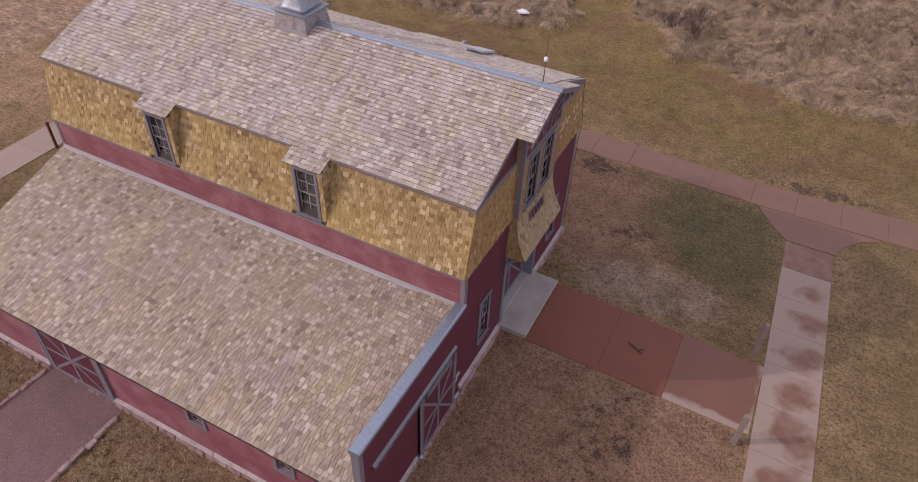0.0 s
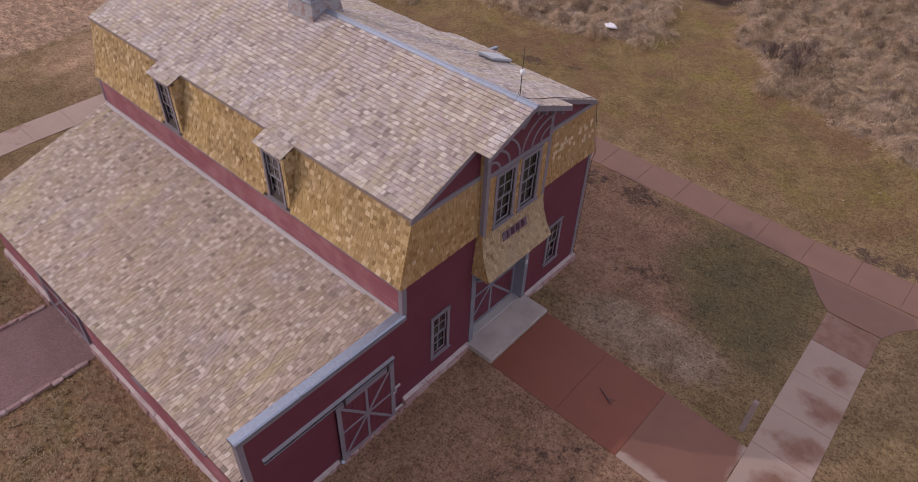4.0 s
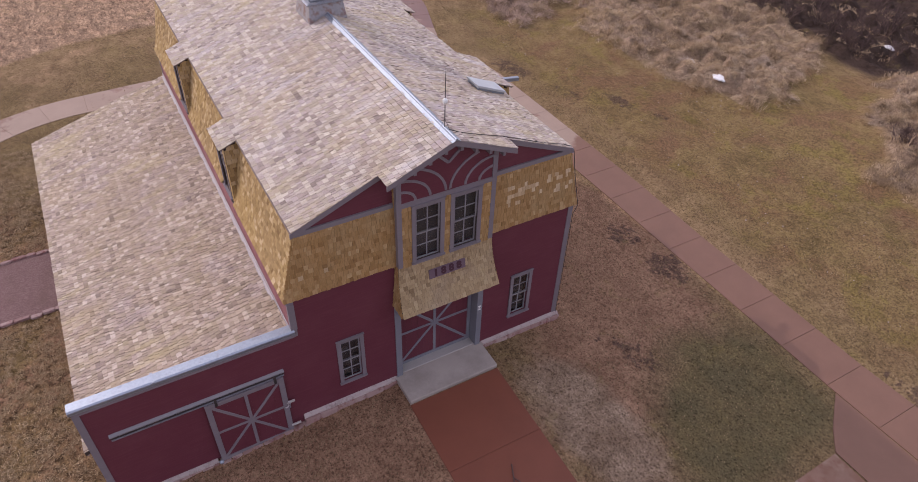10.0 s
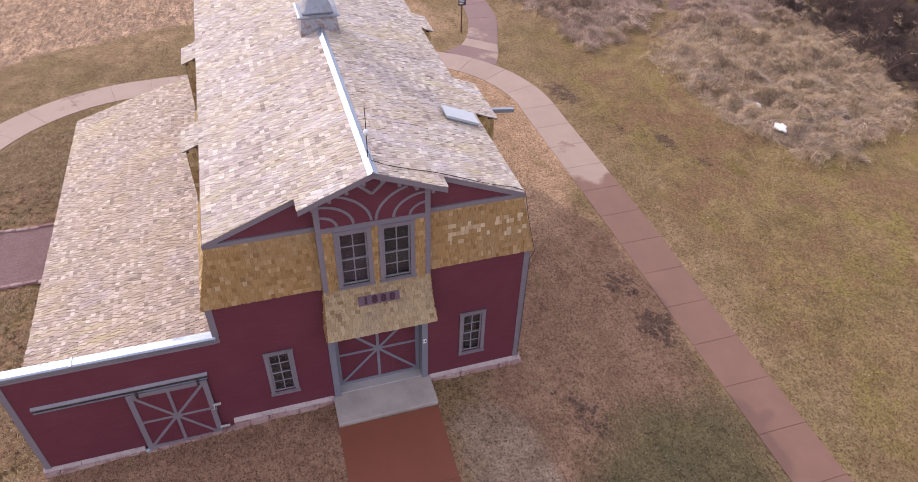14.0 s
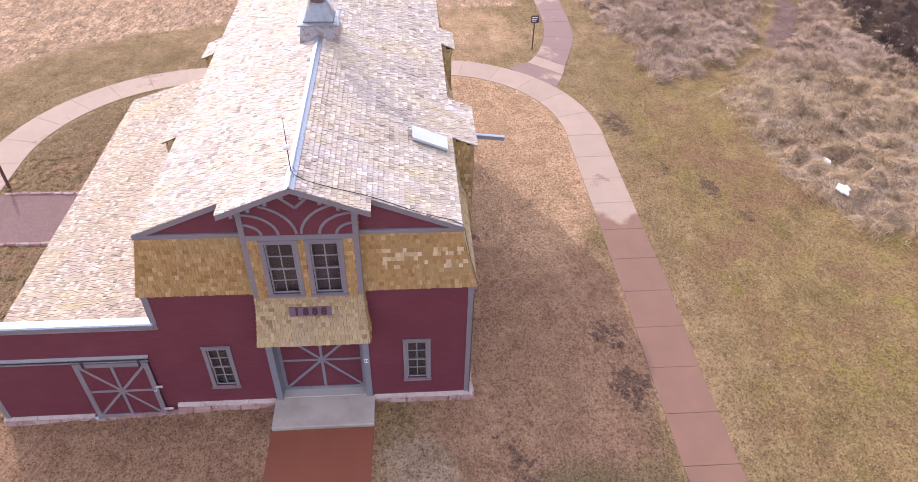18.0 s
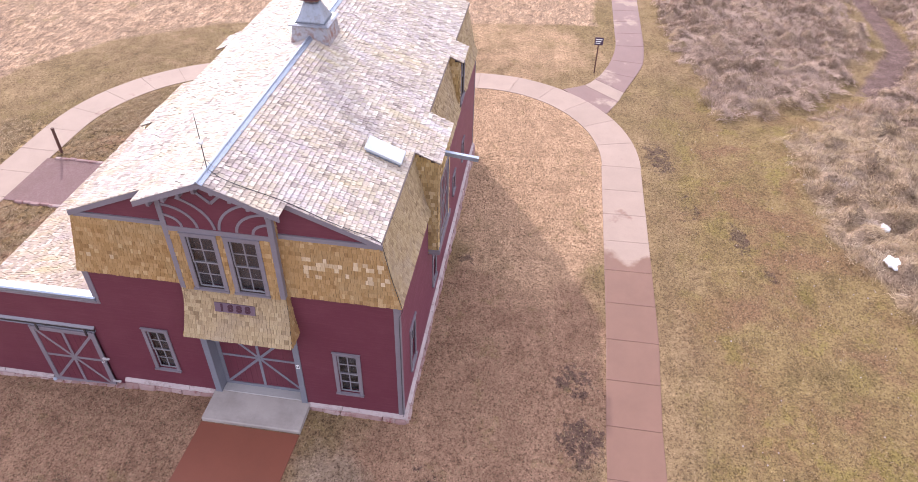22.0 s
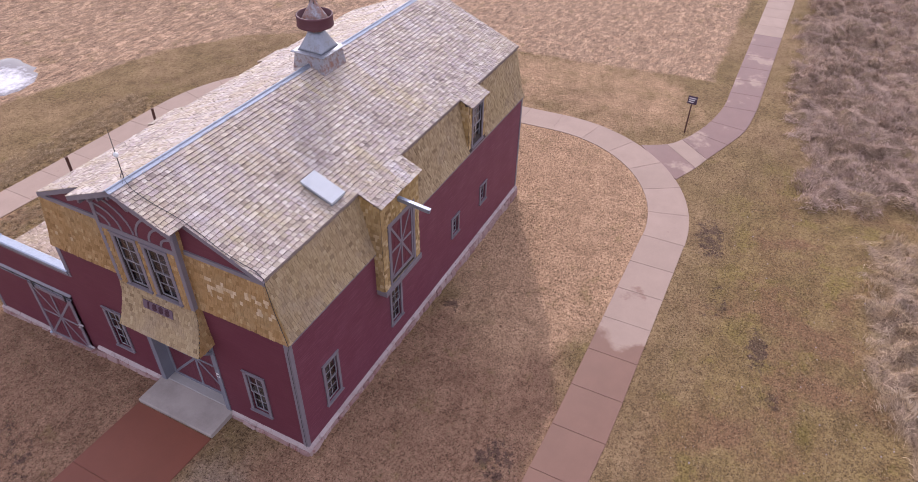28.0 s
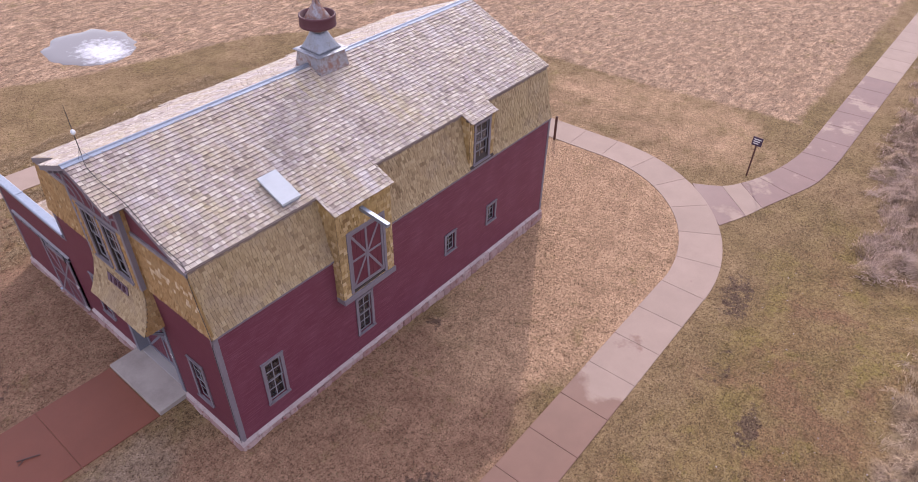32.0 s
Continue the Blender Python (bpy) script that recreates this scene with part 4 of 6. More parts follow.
def window(axis, plane, out, u0, u1, z0, z1, cols=2, rows=4, case=0.11, label="", double=True, deep=0.10, mat=None):
    """A sash window: outer casing from u0 to u1 and z0 to z1, its glass set back in the wall."""
    at, mat = frame_axes(axis, plane, out), mat or grey
    win = part(bar(Geo(), at, u0, u1, 0.0, 0.035, z1 - case, z1), "window", mat, barn, label)
    for name, box in (("casing", (u0, u0 + case, 0, 0.033, z0 + 0.05, z1 - case)), ("casing", (u1 - case, u1, 0, 0.033, z0 + 0.05, z1 - case)), ("sill", (u0 - 0.02, u1 + 0.02, -0.02, 0.075, z0, z0 + 0.055)), ("drip_cap", (u0 - 0.015, u1 + 0.015, 0, 0.06, z1, z1 + 0.022))):
        part(bar(Geo(), at, *box), name, mat, win)
    a, b, c, d = u0 + case, u1 - case, z0 + 0.055, z1 - case
    mid = (c + d) / 2
    for lo, hi, back in ((c, mid + 0.02, deep), (mid - 0.02, d, deep - 0.035)) if double else ((c, d, deep),):
        g, s = Geo(), 0.042
        wall_boxes(g, axis, plane - out * back, plane + out * (0.032 - back), a, b, lo, hi, [(a + s, b - s, lo + s, hi - s)])
        part(g, "sash", muntin_mat, win)
        n = rows // 2 if double else rows
        ua, ub, za, zb = a + s, b - s, lo + s, hi - s
        for k in range(1, cols):
            u = ua + (ub - ua) * k / cols
            part(bar(Geo(), at, u - 0.015, u + 0.015, -back + 0.004, -back + 0.028, za, zb), "muntin", muntin_mat, win)
        for k in range(1, n):
            z = za + (zb - za) * k / n
            part(bar(Geo(), at, ua, ub, -back + 0.005, -back + 0.027, z - 0.014, z + 0.014), "muntin", muntin_mat, win)
        for i in range(cols):
            for j in range(n):
                pane = part(bar(Geo(), at, ua + (ub - ua) * i / cols, ua + (ub - ua) * (i + 1) / cols, -back + 0.012, -back + 0.017, za + (zb - za) * j / n, za + (zb - za) * (j + 1) / n), "pane", glass, win)
                pane.visible_shadow = False
    # an added board whose dark colour stands in for the shaded interior
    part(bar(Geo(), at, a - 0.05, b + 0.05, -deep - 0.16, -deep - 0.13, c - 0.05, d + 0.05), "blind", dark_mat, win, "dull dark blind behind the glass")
    return (a, b, c, d)


def star_door(axis, plane, out, u0, u1, z0, z1, name="door", label="", rail=0.13, thin=0.075, frame_mat=None, star=True, depth=0.06):
    """A plank door framed in grey, with upright, level and crossed braces meeting in the middle."""
    at, fm = frame_axes(axis, plane, out), frame_mat or grey
    door = part(bar(Geo(), at, u0, u1, 0, depth * 0.45, z0, z1), name, red_dark, barn, label)
    for box in ((u0, u0 + rail, z0, z1), (u1 - rail, u1, z0, z1), (u0 + rail, u1 - rail, z0, z0 + rail * 1.1), (u0 + rail, u1 - rail, z1 - rail, z1)):
        part(bar(Geo(), at, box[0], box[1], 0, depth, box[2], box[3]), "rail", fm, door)
    a, b, c, d = u0 + rail, u1 - rail, z0 + rail * 1.1, z1 - rail
    mu, mz = (a + b) / 2, (c + d) / 2
    part(bar(Geo(), at, mu - thin / 2, mu + thin / 2, 0, depth - 0.006, c, d), "upright", fm, door)
    part(bar(Geo(), at, a, b, 0, depth - 0.010, mz - thin / 2, mz + thin / 2), "crossbar", fm, door)
    n = Vector(at(0, 1, 0)) - Vector(at(0, 0, 0))
    for k, (p, q) in enumerate((((a, c), (b, d)), ((a, d), (b, c)))):
        g = Geo().beam(at(p[0], depth * 0.55 - 0.004 * k, p[1]), at(q[0], depth * 0.55 - 0.004 * k, q[1]), thin, depth * 0.6, n)
        part(g, "brace", fm, door)
    n_plank = max(3, round((b - a) / 0.2))
    for k in range(n_plank):
        part(bar(Geo(), at, a + (b - a) * k / n_plank + 0.004, a + (b - a) * (k + 1) / n_plank - 0.004, depth * 0.45, depth * 0.45 + 0.008, c, d), "plank", red_dark, door)
    return door


# ---- openings ----
FW = [(12.99, 13.81, 1.03, 2.87), (18.82, 19.64, 1.03, 2.87)]
UW = [(15.31, 16.27, 5.05, 7.0), (16.45, 17.41, 5.05, 7.0)]
DOOR = (14.98, 17.64, 0.30, 3.55)
SW = [(-7.60, -6.78, 1.03, 2.87), (-11.46, -10.66, 1.05, 2.78)]
SMALL = [(-15.93, -15.26, 1.78, 2.72), (-18.48, -17.82, 1.78, 2.72)]
case = 0.11


def inner(q, c=case):
    return (q[0] + c, q[1] - c, q[2] + 0.05, q[3] - c)


# ---- walls (solid, with their openings), then the boards on them ----
g = Geo()
wall_boxes(g, "x", FRONT - 0.16, FRONT, YC - HALF, YC + HALF, 0.0, 5.05, [inner(q) for q in FW] + [DOOR])
front_wall = part(g, "wall", red, barn, "red clapboard front wall")
g = Geo()
wall_boxes(g, "y", YC + HALF - 0.16, YC + HALF, BACK, FRONT - 0.16, 0.0, 5.03, [inner(q) for q in SW] + [inner(q, 0.09) for q in SMALL])
right_wall = part(g, "wall", red_side, barn, "weathered red clapboard side wall")
g = Geo()
wall_boxes(g, "y", YC - HALF, YC - HALF + 0.16, BACK, FRONT - 0.16, 0.0, 5.03, [])
left_wall = part(g, "wall", red_faded, barn, "faded red clapboard wall above the wing roof")
g = Geo().loft([[(x, YC - HALF + 0.16, 0), (x, YC + HALF - 0.16, 0), (x, YC + HALF - 0.16, 5.0), (x, YC + 3.98, 7.05), (x, YC, 8.7), (x, YC - 3.98, 7.05), (x, YC - HALF + 0.16, 5.0)] for x in (BACK, BACK + 0.16)])
part(g, "wall", red, barn, "red back wall")
part(Geo().box(BACK + 0.2, FRONT - 1.6, YC - HALF + 0.5, YC + HALF - 0.5, 3.3, 3.4), "loft_floor", dark_mat, barn)
clapboards(front_wall, "x", FRONT, 1, WING_Y + 0.12, YC + HALF - 0.1, 0.34, 3.76, FW + [(14.81, 17.80, 0, 3.8), (9.25, 11.38, -0.2, 2.36)])
clapboards(front_wall, "x", FRONT, 1, YC - HALF + 0.1, YC + HALF - 0.1, 3.762, 5.05, [])
clapboards(right_wall, "y", YC + HALF, 1, BACK + 0.1, FRONT - 0.1, 0.30, 4.92, SW + SMALL + [(-12.27, -9.95, 3.2, 5.2)], red_side)
clapboards(left_wall, "y", YC - HALF, -1, BACK + 0.1, FRONT - 0.1, 3.72, 4.92, [], red_faded)
# the small gable fields either side of the bay
gable_half = lambda z: (RIDGE_Z - 0.10 - z) / PITCH
for sgn in (-1, 1):
    g = Geo()
    y0, y1 = YC + sgn * 1.46, YC + sgn * 4.0
    g.loft([[(x, y0, 6.98), (x, y1, 6.98), (x, y1, RIDGE_Z - 0.1 - 4.0 * PITCH + 0.0), (x, y0, RIDGE_Z - 0.1 - 1.46 * PITCH)] for x in (FRONT - 0.12, FRONT - 0.02)])
    gab = part(g, "gable", red, barn, "red boarded gable field")
    lo = (lambda z: (YC + 1.46, YC + max(1.48, gable_half(z) - 0.05))) if sgn > 0 else (lambda z: (YC - max(1.48, gable_half(z) - 0.05), YC - 1.46))
    clapboards(gab, "x", FRONT - 0.02, 1, 0, 0, 7.12, 8.1, [], slope=lo)

# ---- skirts ----
hump = lambda s: (SKIRT_D - 0.13 * min(1, s / 0.35) ** 0.6 - 0.40 * max(0, s - 0.2) / 1.9, SKIRT_Z + s * 0.975)
dormers_left = [(-11.47, -10.22), (-17.22, -15.97)]
dormer_right = (-18.02, -16.61)
HAY = (-12.25, -9.97)


def runs(a, b, holes):
    out = []
    for p, q in sorted(holes):
        out.append((a, p))
        a = q
    return [*out, (a, b)]


def slant(s):
    return SKIRT_D - 0.53 * s / 2.1


def skirt_deck(axis, base, out, a, b, holes=()):
    g = Geo()
    for p, q in runs(a, b, holes):
        pts = [hump(s) for s in (0, 0.12, 0.35, 1.2, 2.12)]
        ring = [(d - 0.012, z) for d, z in pts] + [(pts[-1][0] - 0.12, pts[-1][1]), (HALF - 0.02, SKIRT_Z + 0.02)]
        g.loft([[(u, base + out * d, z) for d, z in ring] for u in (p, q)])
    return g


skirt_r = part(skirt_deck("y", YC, 1, BACK + 0.02, FRONT - 0.02), "skirt", deck_mat, barn, "weathered tan shingle skirt wall")
shingles(skirt_r, hump, 2.1, lambda s: runs(BACK, FRONT + 0.06, [dormer_right, HAY]), (1, 0, 0), (0, 1, 0), (0, YC, 0), dull_one, dull_many, lambda u, s: u > -8.6, 11, widths=(0.08, 0.10, 0.12, 0.15), gap=0.009)
skirt_l = part(skirt_deck("y", YC, -1, BACK + 0.02, FRONT - 0.02), "skirt", deck_mat, barn, "amber cedar shingle skirt wall")
shingles(skirt_l, hump, 2.1, lambda s: runs(BACK, FRONT + 0.06, dormers_left), (1, 0, 0), (0, -1, 0), (0, YC, 0), amber_one, amber_many, lambda u, s: u > -8.6, 12)
BAY = 1.47
# courses on the right of the front where shingles were renewed, as metres out from the bay
RENEWED = {5: (0.6, 0.9, 2.2, 2.62), 6: (0.5, 1.65, 2.25, 2.7), 7: (0.6, 0.75, 0.9, 1.0, 1.38), 8: (0.9, 1.05, 1.15, 1.3, 1.4, 1.5, 1.9, 2.25, 2.55), 9: (0.6, 1.1, 1.95, 2.2, 2.5, 2.62)}


def patched(u, s):
    return any(abs(u - YC - BAY - q) < 0.065 for q in RENEWED.get(round(s / 0.146), ()))


for sgn in (-1, 1):
    face = lambda s: (FRONT + 0.07 - 0.035 * min(1, s / 0.4), SKIRT_Z + s)
    g = Geo()
    for x0, x1 in ((FRONT - 0.02, FRONT + 0.03),):
        g.loft([[(x, YC + sgn * BAY, SKIRT_Z), (x, YC + sgn * slant(0), SKIRT_Z), (x, YC + sgn * slant(1.98), SKIRT_Z + 1.98), (x, YC + sgn * BAY, SKIRT_Z + 1.98)] for x in (x0, x1)])
    sk = part(g, "skirt", amber_one, barn, "amber cedar shingle band on the front" if sgn < 0 else "amber shingle band with pale repair shingles")
    shingles(sk, face, 1.97, (lambda s: [(YC + BAY, YC + slant(s - 0.05) + 0.02)]) if sgn > 0 else (lambda s: [(YC - slant(s - 0.05) - 0.02, YC - BAY)]), (0, 1, 0), (1, 0, 0), (0, 0, 0), honey_one, honey_many, lambda u, s: 0.4 < s, 13 + sgn, widths=(0.08, 0.10, 0.12, 0.14), gap=0.006, pale=patched if sgn > 0 else lambda u, s: 0.5 < s < 0.65 and (12.2 < u < 12.3 or 12.85 < u < 12.98))
# trim under the skirts and at the wall corners
for sgn in (-1, 1):
    y = YC + sgn * (HALF + 0.02)
    for a, b in runs(BACK, FRONT, [HAY] if sgn > 0 else []):
        part(Geo().box(a, b, y, y + sgn * 0.05, 4.90, 5.03), "trim_board", grey, barn)
    part(Geo().box(FRONT + 0.002, FRONT + 0.034, YC + sgn * HALF, YC + sgn * (HALF - 0.14), 0.30 if sgn > 0 else 3.95, SKIRT_Z), "corner_board", grey, barn)
    part(Geo().box(FRONT + 0.034, FRONT - 0.11, YC + sgn * HALF, YC + sgn * (HALF + 0.034), 0.30 if sgn > 0 else 3.75, SKIRT_Z), "corner_board", grey, barn)
    part(Geo().box(BACK - 0.01, BACK + 0.12, YC + sgn * HALF, YC + sgn * (HALF + 0.034), 0.1 if sgn > 0 else 3.7, SKIRT_Z), "corner_board", grey, barn)
    part(Geo().box(FRONT - 0.02, FRONT + 0.045, YC + sgn * BAY, YC + sgn * 4.03, 6.98, 7.11), "trim_board", grey, barn)

# ---- main roof ----
ROOF_F = FRONT + 0.07
slope_len = math.hypot(EAVE_D, RIDGE_Z - EAVE_Z)
ca, sa = EAVE_D / slope_len, (RIDGE_Z - EAVE_Z) / slope_len
EXT = 0.76 / ca
BAY_F, BAY_HALF = -5.07, 1.83


def roof_side(sgn, exts, near, seed):
    """One upper slope. exts: dormer roofs (x0, x1, reach beyond the eave)."""
    top = lambda s: (EAVE_D + 0.76 - s * ca, EAVE_Z - 0.76 * PITCH + s * sa)

    def plate(x0, x1, d0, d1, t=0.032):
        z = lambda d: RIDGE_Z - d * PITCH
        ring = [(d0, z(d0)), (d1, z(d1)), (d1, z(d1) - t), (d0, z(d0) - t)]
        return Geo().loft([[(x, YC + sgn * d, zz) for d, zz in ring] for x in (x0, x1)])

    roof = part(plate(BACK - 0.03, ROOF_F - 0.03, 0, EAVE_D - 0.01), "roof", end_grain, barn, "weathered cedar shingle roof slope")
    part(plate(ROOF_F - 0.03, BAY_F - 0.03, 0, BAY_HALF - 0.01), "roof_overhang", end_grain, roof)
    for x0, x1, reach in exts:
        part(plate(x0 + 0.01, x1 - 0.01, EAVE_D - 0.01, EAVE_D + reach - 0.01), "dormer_roof", end_grain, roof)

    def lim(s):
        d = EAVE_D + 0.76 - s * ca
        if d > EAVE_D:
            return [(x0, x1) for x0, x1, reach in exts if d < EAVE_D + reach]
        return [(BACK - 0.04, BAY_F if d < BAY_HALF else ROOF_F)]

    shingles(roof, top, slope_len + EXT, lim, (1, 0, 0), (0, sgn, 0), (0, YC, 0.004), roof_one, roof_many, near, seed, step=0.1445, gap=0.013, ends=end_grain)
    # bargeboards and eave fascia
    for x, d0, d1 in ((ROOF_F - 0.055, BAY_HALF - 0.2, EAVE_D), (BAY_F - 0.055, 0.0, BAY_HALF)):
        z = lambda d: RIDGE_Z - 0.004 - d * PITCH
        b = Geo().loft([[(xx, YC + sgn * d, zz) for d, zz in ((d0, z(d0)), (d1, z(d1)), (d1, z(d1) - 0.15), (d0, z(d0) - 0.15))] for xx in (x - 0.004, x + 0.047)])
        part(b, "bargeboard", grey, roof)
    part(Geo().box(BACK, ROOF_F - 0.06, YC + sgn * (EAVE_D - 0.07), YC + sgn * (EAVE_D - 0.11), EAVE_Z - 0.14, EAVE_Z - 0.005), "fascia", end_grain, roof)
    return roof


roof_side(1, [(-12.36, -9.9, 0.74), (-18.06, -16.57, 0.435)], lambda u, s: u > -7.2, 21)
roof_side(-1, [(-11.51, -10.18, 0.455), (-17.26, -15.93, 0.455)], lambda u, s: u > -7.2, 22)
# ridge cap of bent zinc
for x0, x1 in ((-13.42, BAY_F + 0.03), (BACK - 0.05, -14.68)):
    ring = [(-0.125, -0.125 * PITCH + 0.012), (-0.035, 0.008), (-0.028, 0.035), (0, 0.05), (0.028, 0.035), (0.035, 0.008), (0.125, -0.125 * PITCH + 0.012), (0.125, -0.125 * PITCH), (0, 0.0), (-0.125, -0.125 * PITCH)]
    part(Geo().loft([[(x, YC + d, RIDGE_Z + 0.02 + z) for d, z in ring] for x in (x0, x1)]), "ridge_cap", zinc, barn, "bent zinc ridge cap")

# ---- front windows and door ----
WIN = "double-hung sash window with pale muntins and grey casing"
for q in FW:
    window("x", FRONT + 0.02, 1, *q, label=WIN)
for q in SW:
    window("y", YC + HALF + 0.02, 1, *q, label=WIN)
for q in SMALL:
    window("y", YC + HALF + 0.02, 1, *q, cols=2, rows=3, case=0.09, double=False, label="small fixed window with grey casing")
# doorway: deep jambs, grey casing, star-braced door set back
for y0, y1 in ((14.81, 15.0), (17.62, 17.80)):
    part(Geo().box(FRONT - 0.42, FRONT + 0.05, y0, y1, 0.28, 3.75), "door_jamb", grey_blue, barn)
part(Geo().box(FRONT - 0.42, FRONT + 0.04, 15.0, 17.62, 3.1, 3.75), "door_head", grey_blue, barn)
star_door("x", FRONT - 0.38, 1, 15.01, 17.61, 0.31, 3.1, "door", "closed red door with grey star bracing", rail=0.115, thin=0.085, frame_mat=grey_blue)
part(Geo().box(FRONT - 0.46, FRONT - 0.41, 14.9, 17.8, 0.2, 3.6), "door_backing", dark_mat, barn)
notice = part(Geo().box(FRONT + 0.052, FRONT + 0.058, 17.645, 17.755, 1.95, 2.12, 0.001), "notice_plate", white_mat, barn, "small white notice plate")
for k in range(2):
    part(Geo().box(FRONT + 0.058, FRONT + 0.060, 17.66 + 0.05 * k, 17.69 + 0.05 * k, 1.99, 2.08), "lettering_bar", sign_mat, notice)

# ---- the projecting bay over the door ----
BX = -5.43
g = Geo()
wall_boxes(g, "x", BX - 0.10, BX, YC - BAY + 0.02, YC + BAY - 0.02, 5.0, 7.16, [inner(q, 0.12) for q in UW])
bay = part(g, "bay", deck_mat, barn, "shingled bay with two tall windows")
wall_half = lambda z: min(BAY, (RIDGE_Z - 0.1 - z) / PITCH)
shingles(bay, lambda s: (BX + 0.005, 5.0 + s), 2.05, lambda s: [r for r in runs(YC - BAY + 0.13, YC + BAY - 0.13, [(a, b) for a, b, c, d in UW if c - 0.03 < 5.0 + s < d]) if r[1] > r[0]], (0, 1, 0), (1, 0, 0), (0, 0, 0), honey_one, honey_many, lambda u, s: True, 31, widths=(0.08, 0.10, 0.12, 0.14), gap=0.006)
for sgn in (-1, 1):
    # returns of the bay, shingled, and its corner boards
    y = YC + sgn * (BAY - 0.02)
    g = Geo().box(FRONT - 0.1, BX - 0.1, y - sgn * 0.08, y, 5.0, 8.05)
    ret = part(g, "bay_return", deck_mat, barn)
    shingles(ret, lambda s: (0.0, 5.0 + s), 3.05, lambda s: [(FRONT - 0.02, BX - 0.11)], (1, 0, 0), (0, sgn, 0), (0, y + sgn * 0.003, 0), honey_one, honey_many, lambda u, s: False, 33 + sgn, widths=(0.08, 0.10, 0.12, 0.14), gap=0.006)
    part(Geo().box(BX - 0.11, BX + 0.03, y - sgn * 0.12, y + sgn * 0.02, 5.03, 8.02), "corner_board", grey, barn)
for q in UW:
    window("x", BX + 0.006, 1, *q, case=0.12, label="tall upper sash window with grey casing")
part(Geo().box(BX - 0.02, BX + 0.024, YC - BAY + 0.1, YC + BAY - 0.1, 7.02, 7.17), "header_board", grey, barn)
# fan panel of red boards with curved grey ribs
g = Geo().loft([[(x, YC - BAY + 0.1, 7.17), (x, YC + BAY - 0.1, 7.17), (x, YC + BAY - 0.1, wall_half(0) * 0 + RIDGE_Z - 0.1 - (BAY - 0.1) * PITCH), (x, YC, RIDGE_Z - 0.1), (x, YC - BAY + 0.1, RIDGE_Z - 0.1 - (BAY - 0.1) * PITCH)] for x in (BX - 0.10, BX - 0.01)])
fan = part(g, "fan_panel", red, barn, "red fan panel with curved grey ribs")
clapboards(fan, "x", BX - 0.012, 1, 0, 0, 7.17, 8.66, [], red, 0.16, slope=lambda z: (YC - min(BAY - 0.1, (RIDGE_Z - 0.2 - z) / PITCH), YC + min(BAY - 0.1, (RIDGE_Z - 0.2 - z) / PITCH)))


def rib(cy, cz, r, a0, a1, w=0.07, n=14, flat=0.75):
    g = Geo()
    rings = []
    for k in range(n + 1):
        a = radians(a0 + (a1 - a0) * k / n)
        rings.append([(x, cy + rr * math.cos(a), cz + (rr - r + r * flat) * math.sin(a)) for x, rr in ((BX - 0.01, r - w / 2), (BX + 0.021, r - w / 2), (BX + 0.021, r + w / 2), (BX - 0.01, r + w / 2))])
    g.loft(rings)
    part(g, "rib", grey, fan)


for sgn in (-1, 1):
    flip = lambda a: a if sgn > 0 else 180 - a
    cy = YC + sgn * 1.40
    rib(cy, 7.17, 0.47, flip(91), flip(178))
    rib(cy, 7.17, 0.89, flip(91), flip(178))
    rib(cy - sgn * 0.02, 7.17, 1.32, flip(112), flip(178))
    g = Geo().beam((BX + 0.012, YC, 8.02), (BX + 0.012, YC + sgn * 0.42, 8.42), 0.075, 0.03, (1, 0, 0))
    part(g, "rib", grey, fan)
    for k in range(4):
        d = 0.22 + 0.42 * k
        part(Geo().box(BX, BAY_F - 0.075, YC + sgn * d - 0.04, YC + sgn * d + 0.04, RIDGE_Z - 0.29 - d * PITCH, RIDGE_Z - 0.11 - d * PITCH), "bracket", grey, barn)

# ---- shingled hood, sweeping out over the door ----
HOOD = 1.62
bell = lambda s: (BX + 0.015 + 0.44 * (1 - s / HOOD) ** 1.9, 3.52 + s * 0.935)
flare_y = lambda s: BAY + 0.10 * (1 - s / HOOD) ** 1.5
g = Geo()
ss = [HOOD * k / 8 for k in range(9)]
rings = []
for s in ss:
    d, z = bell(s)
    h = flare_y(s)
    rings.append([(FRONT + 0.0, YC - h, z), (d - 0.012, YC - h, z), (d - 0.012, YC + h, z), (FRONT + 0.0, YC + h, z)])
g.loft(rings)
hood = part(g, "hood", deck_mat, barn, "flared cedar shingle hood over the door")
PLATE = (15.77, 16.92, 4.38, 4.67)
plate_s = ((PLATE[2] - 3.52) / 0.935, (PLATE[3] - 3.52) / 0.935)
shingles(hood, bell, HOOD, lambda s: [(YC - flare_y(s), YC + flare_y(s))], (0, 1, 0), (1, 0, 0), (0, 0, 0), dull_one, dull_many, lambda u, s: s < 1.0, 41, step=0.135, widths=(0.08, 0.10, 0.12, 0.14), gap=0.006)
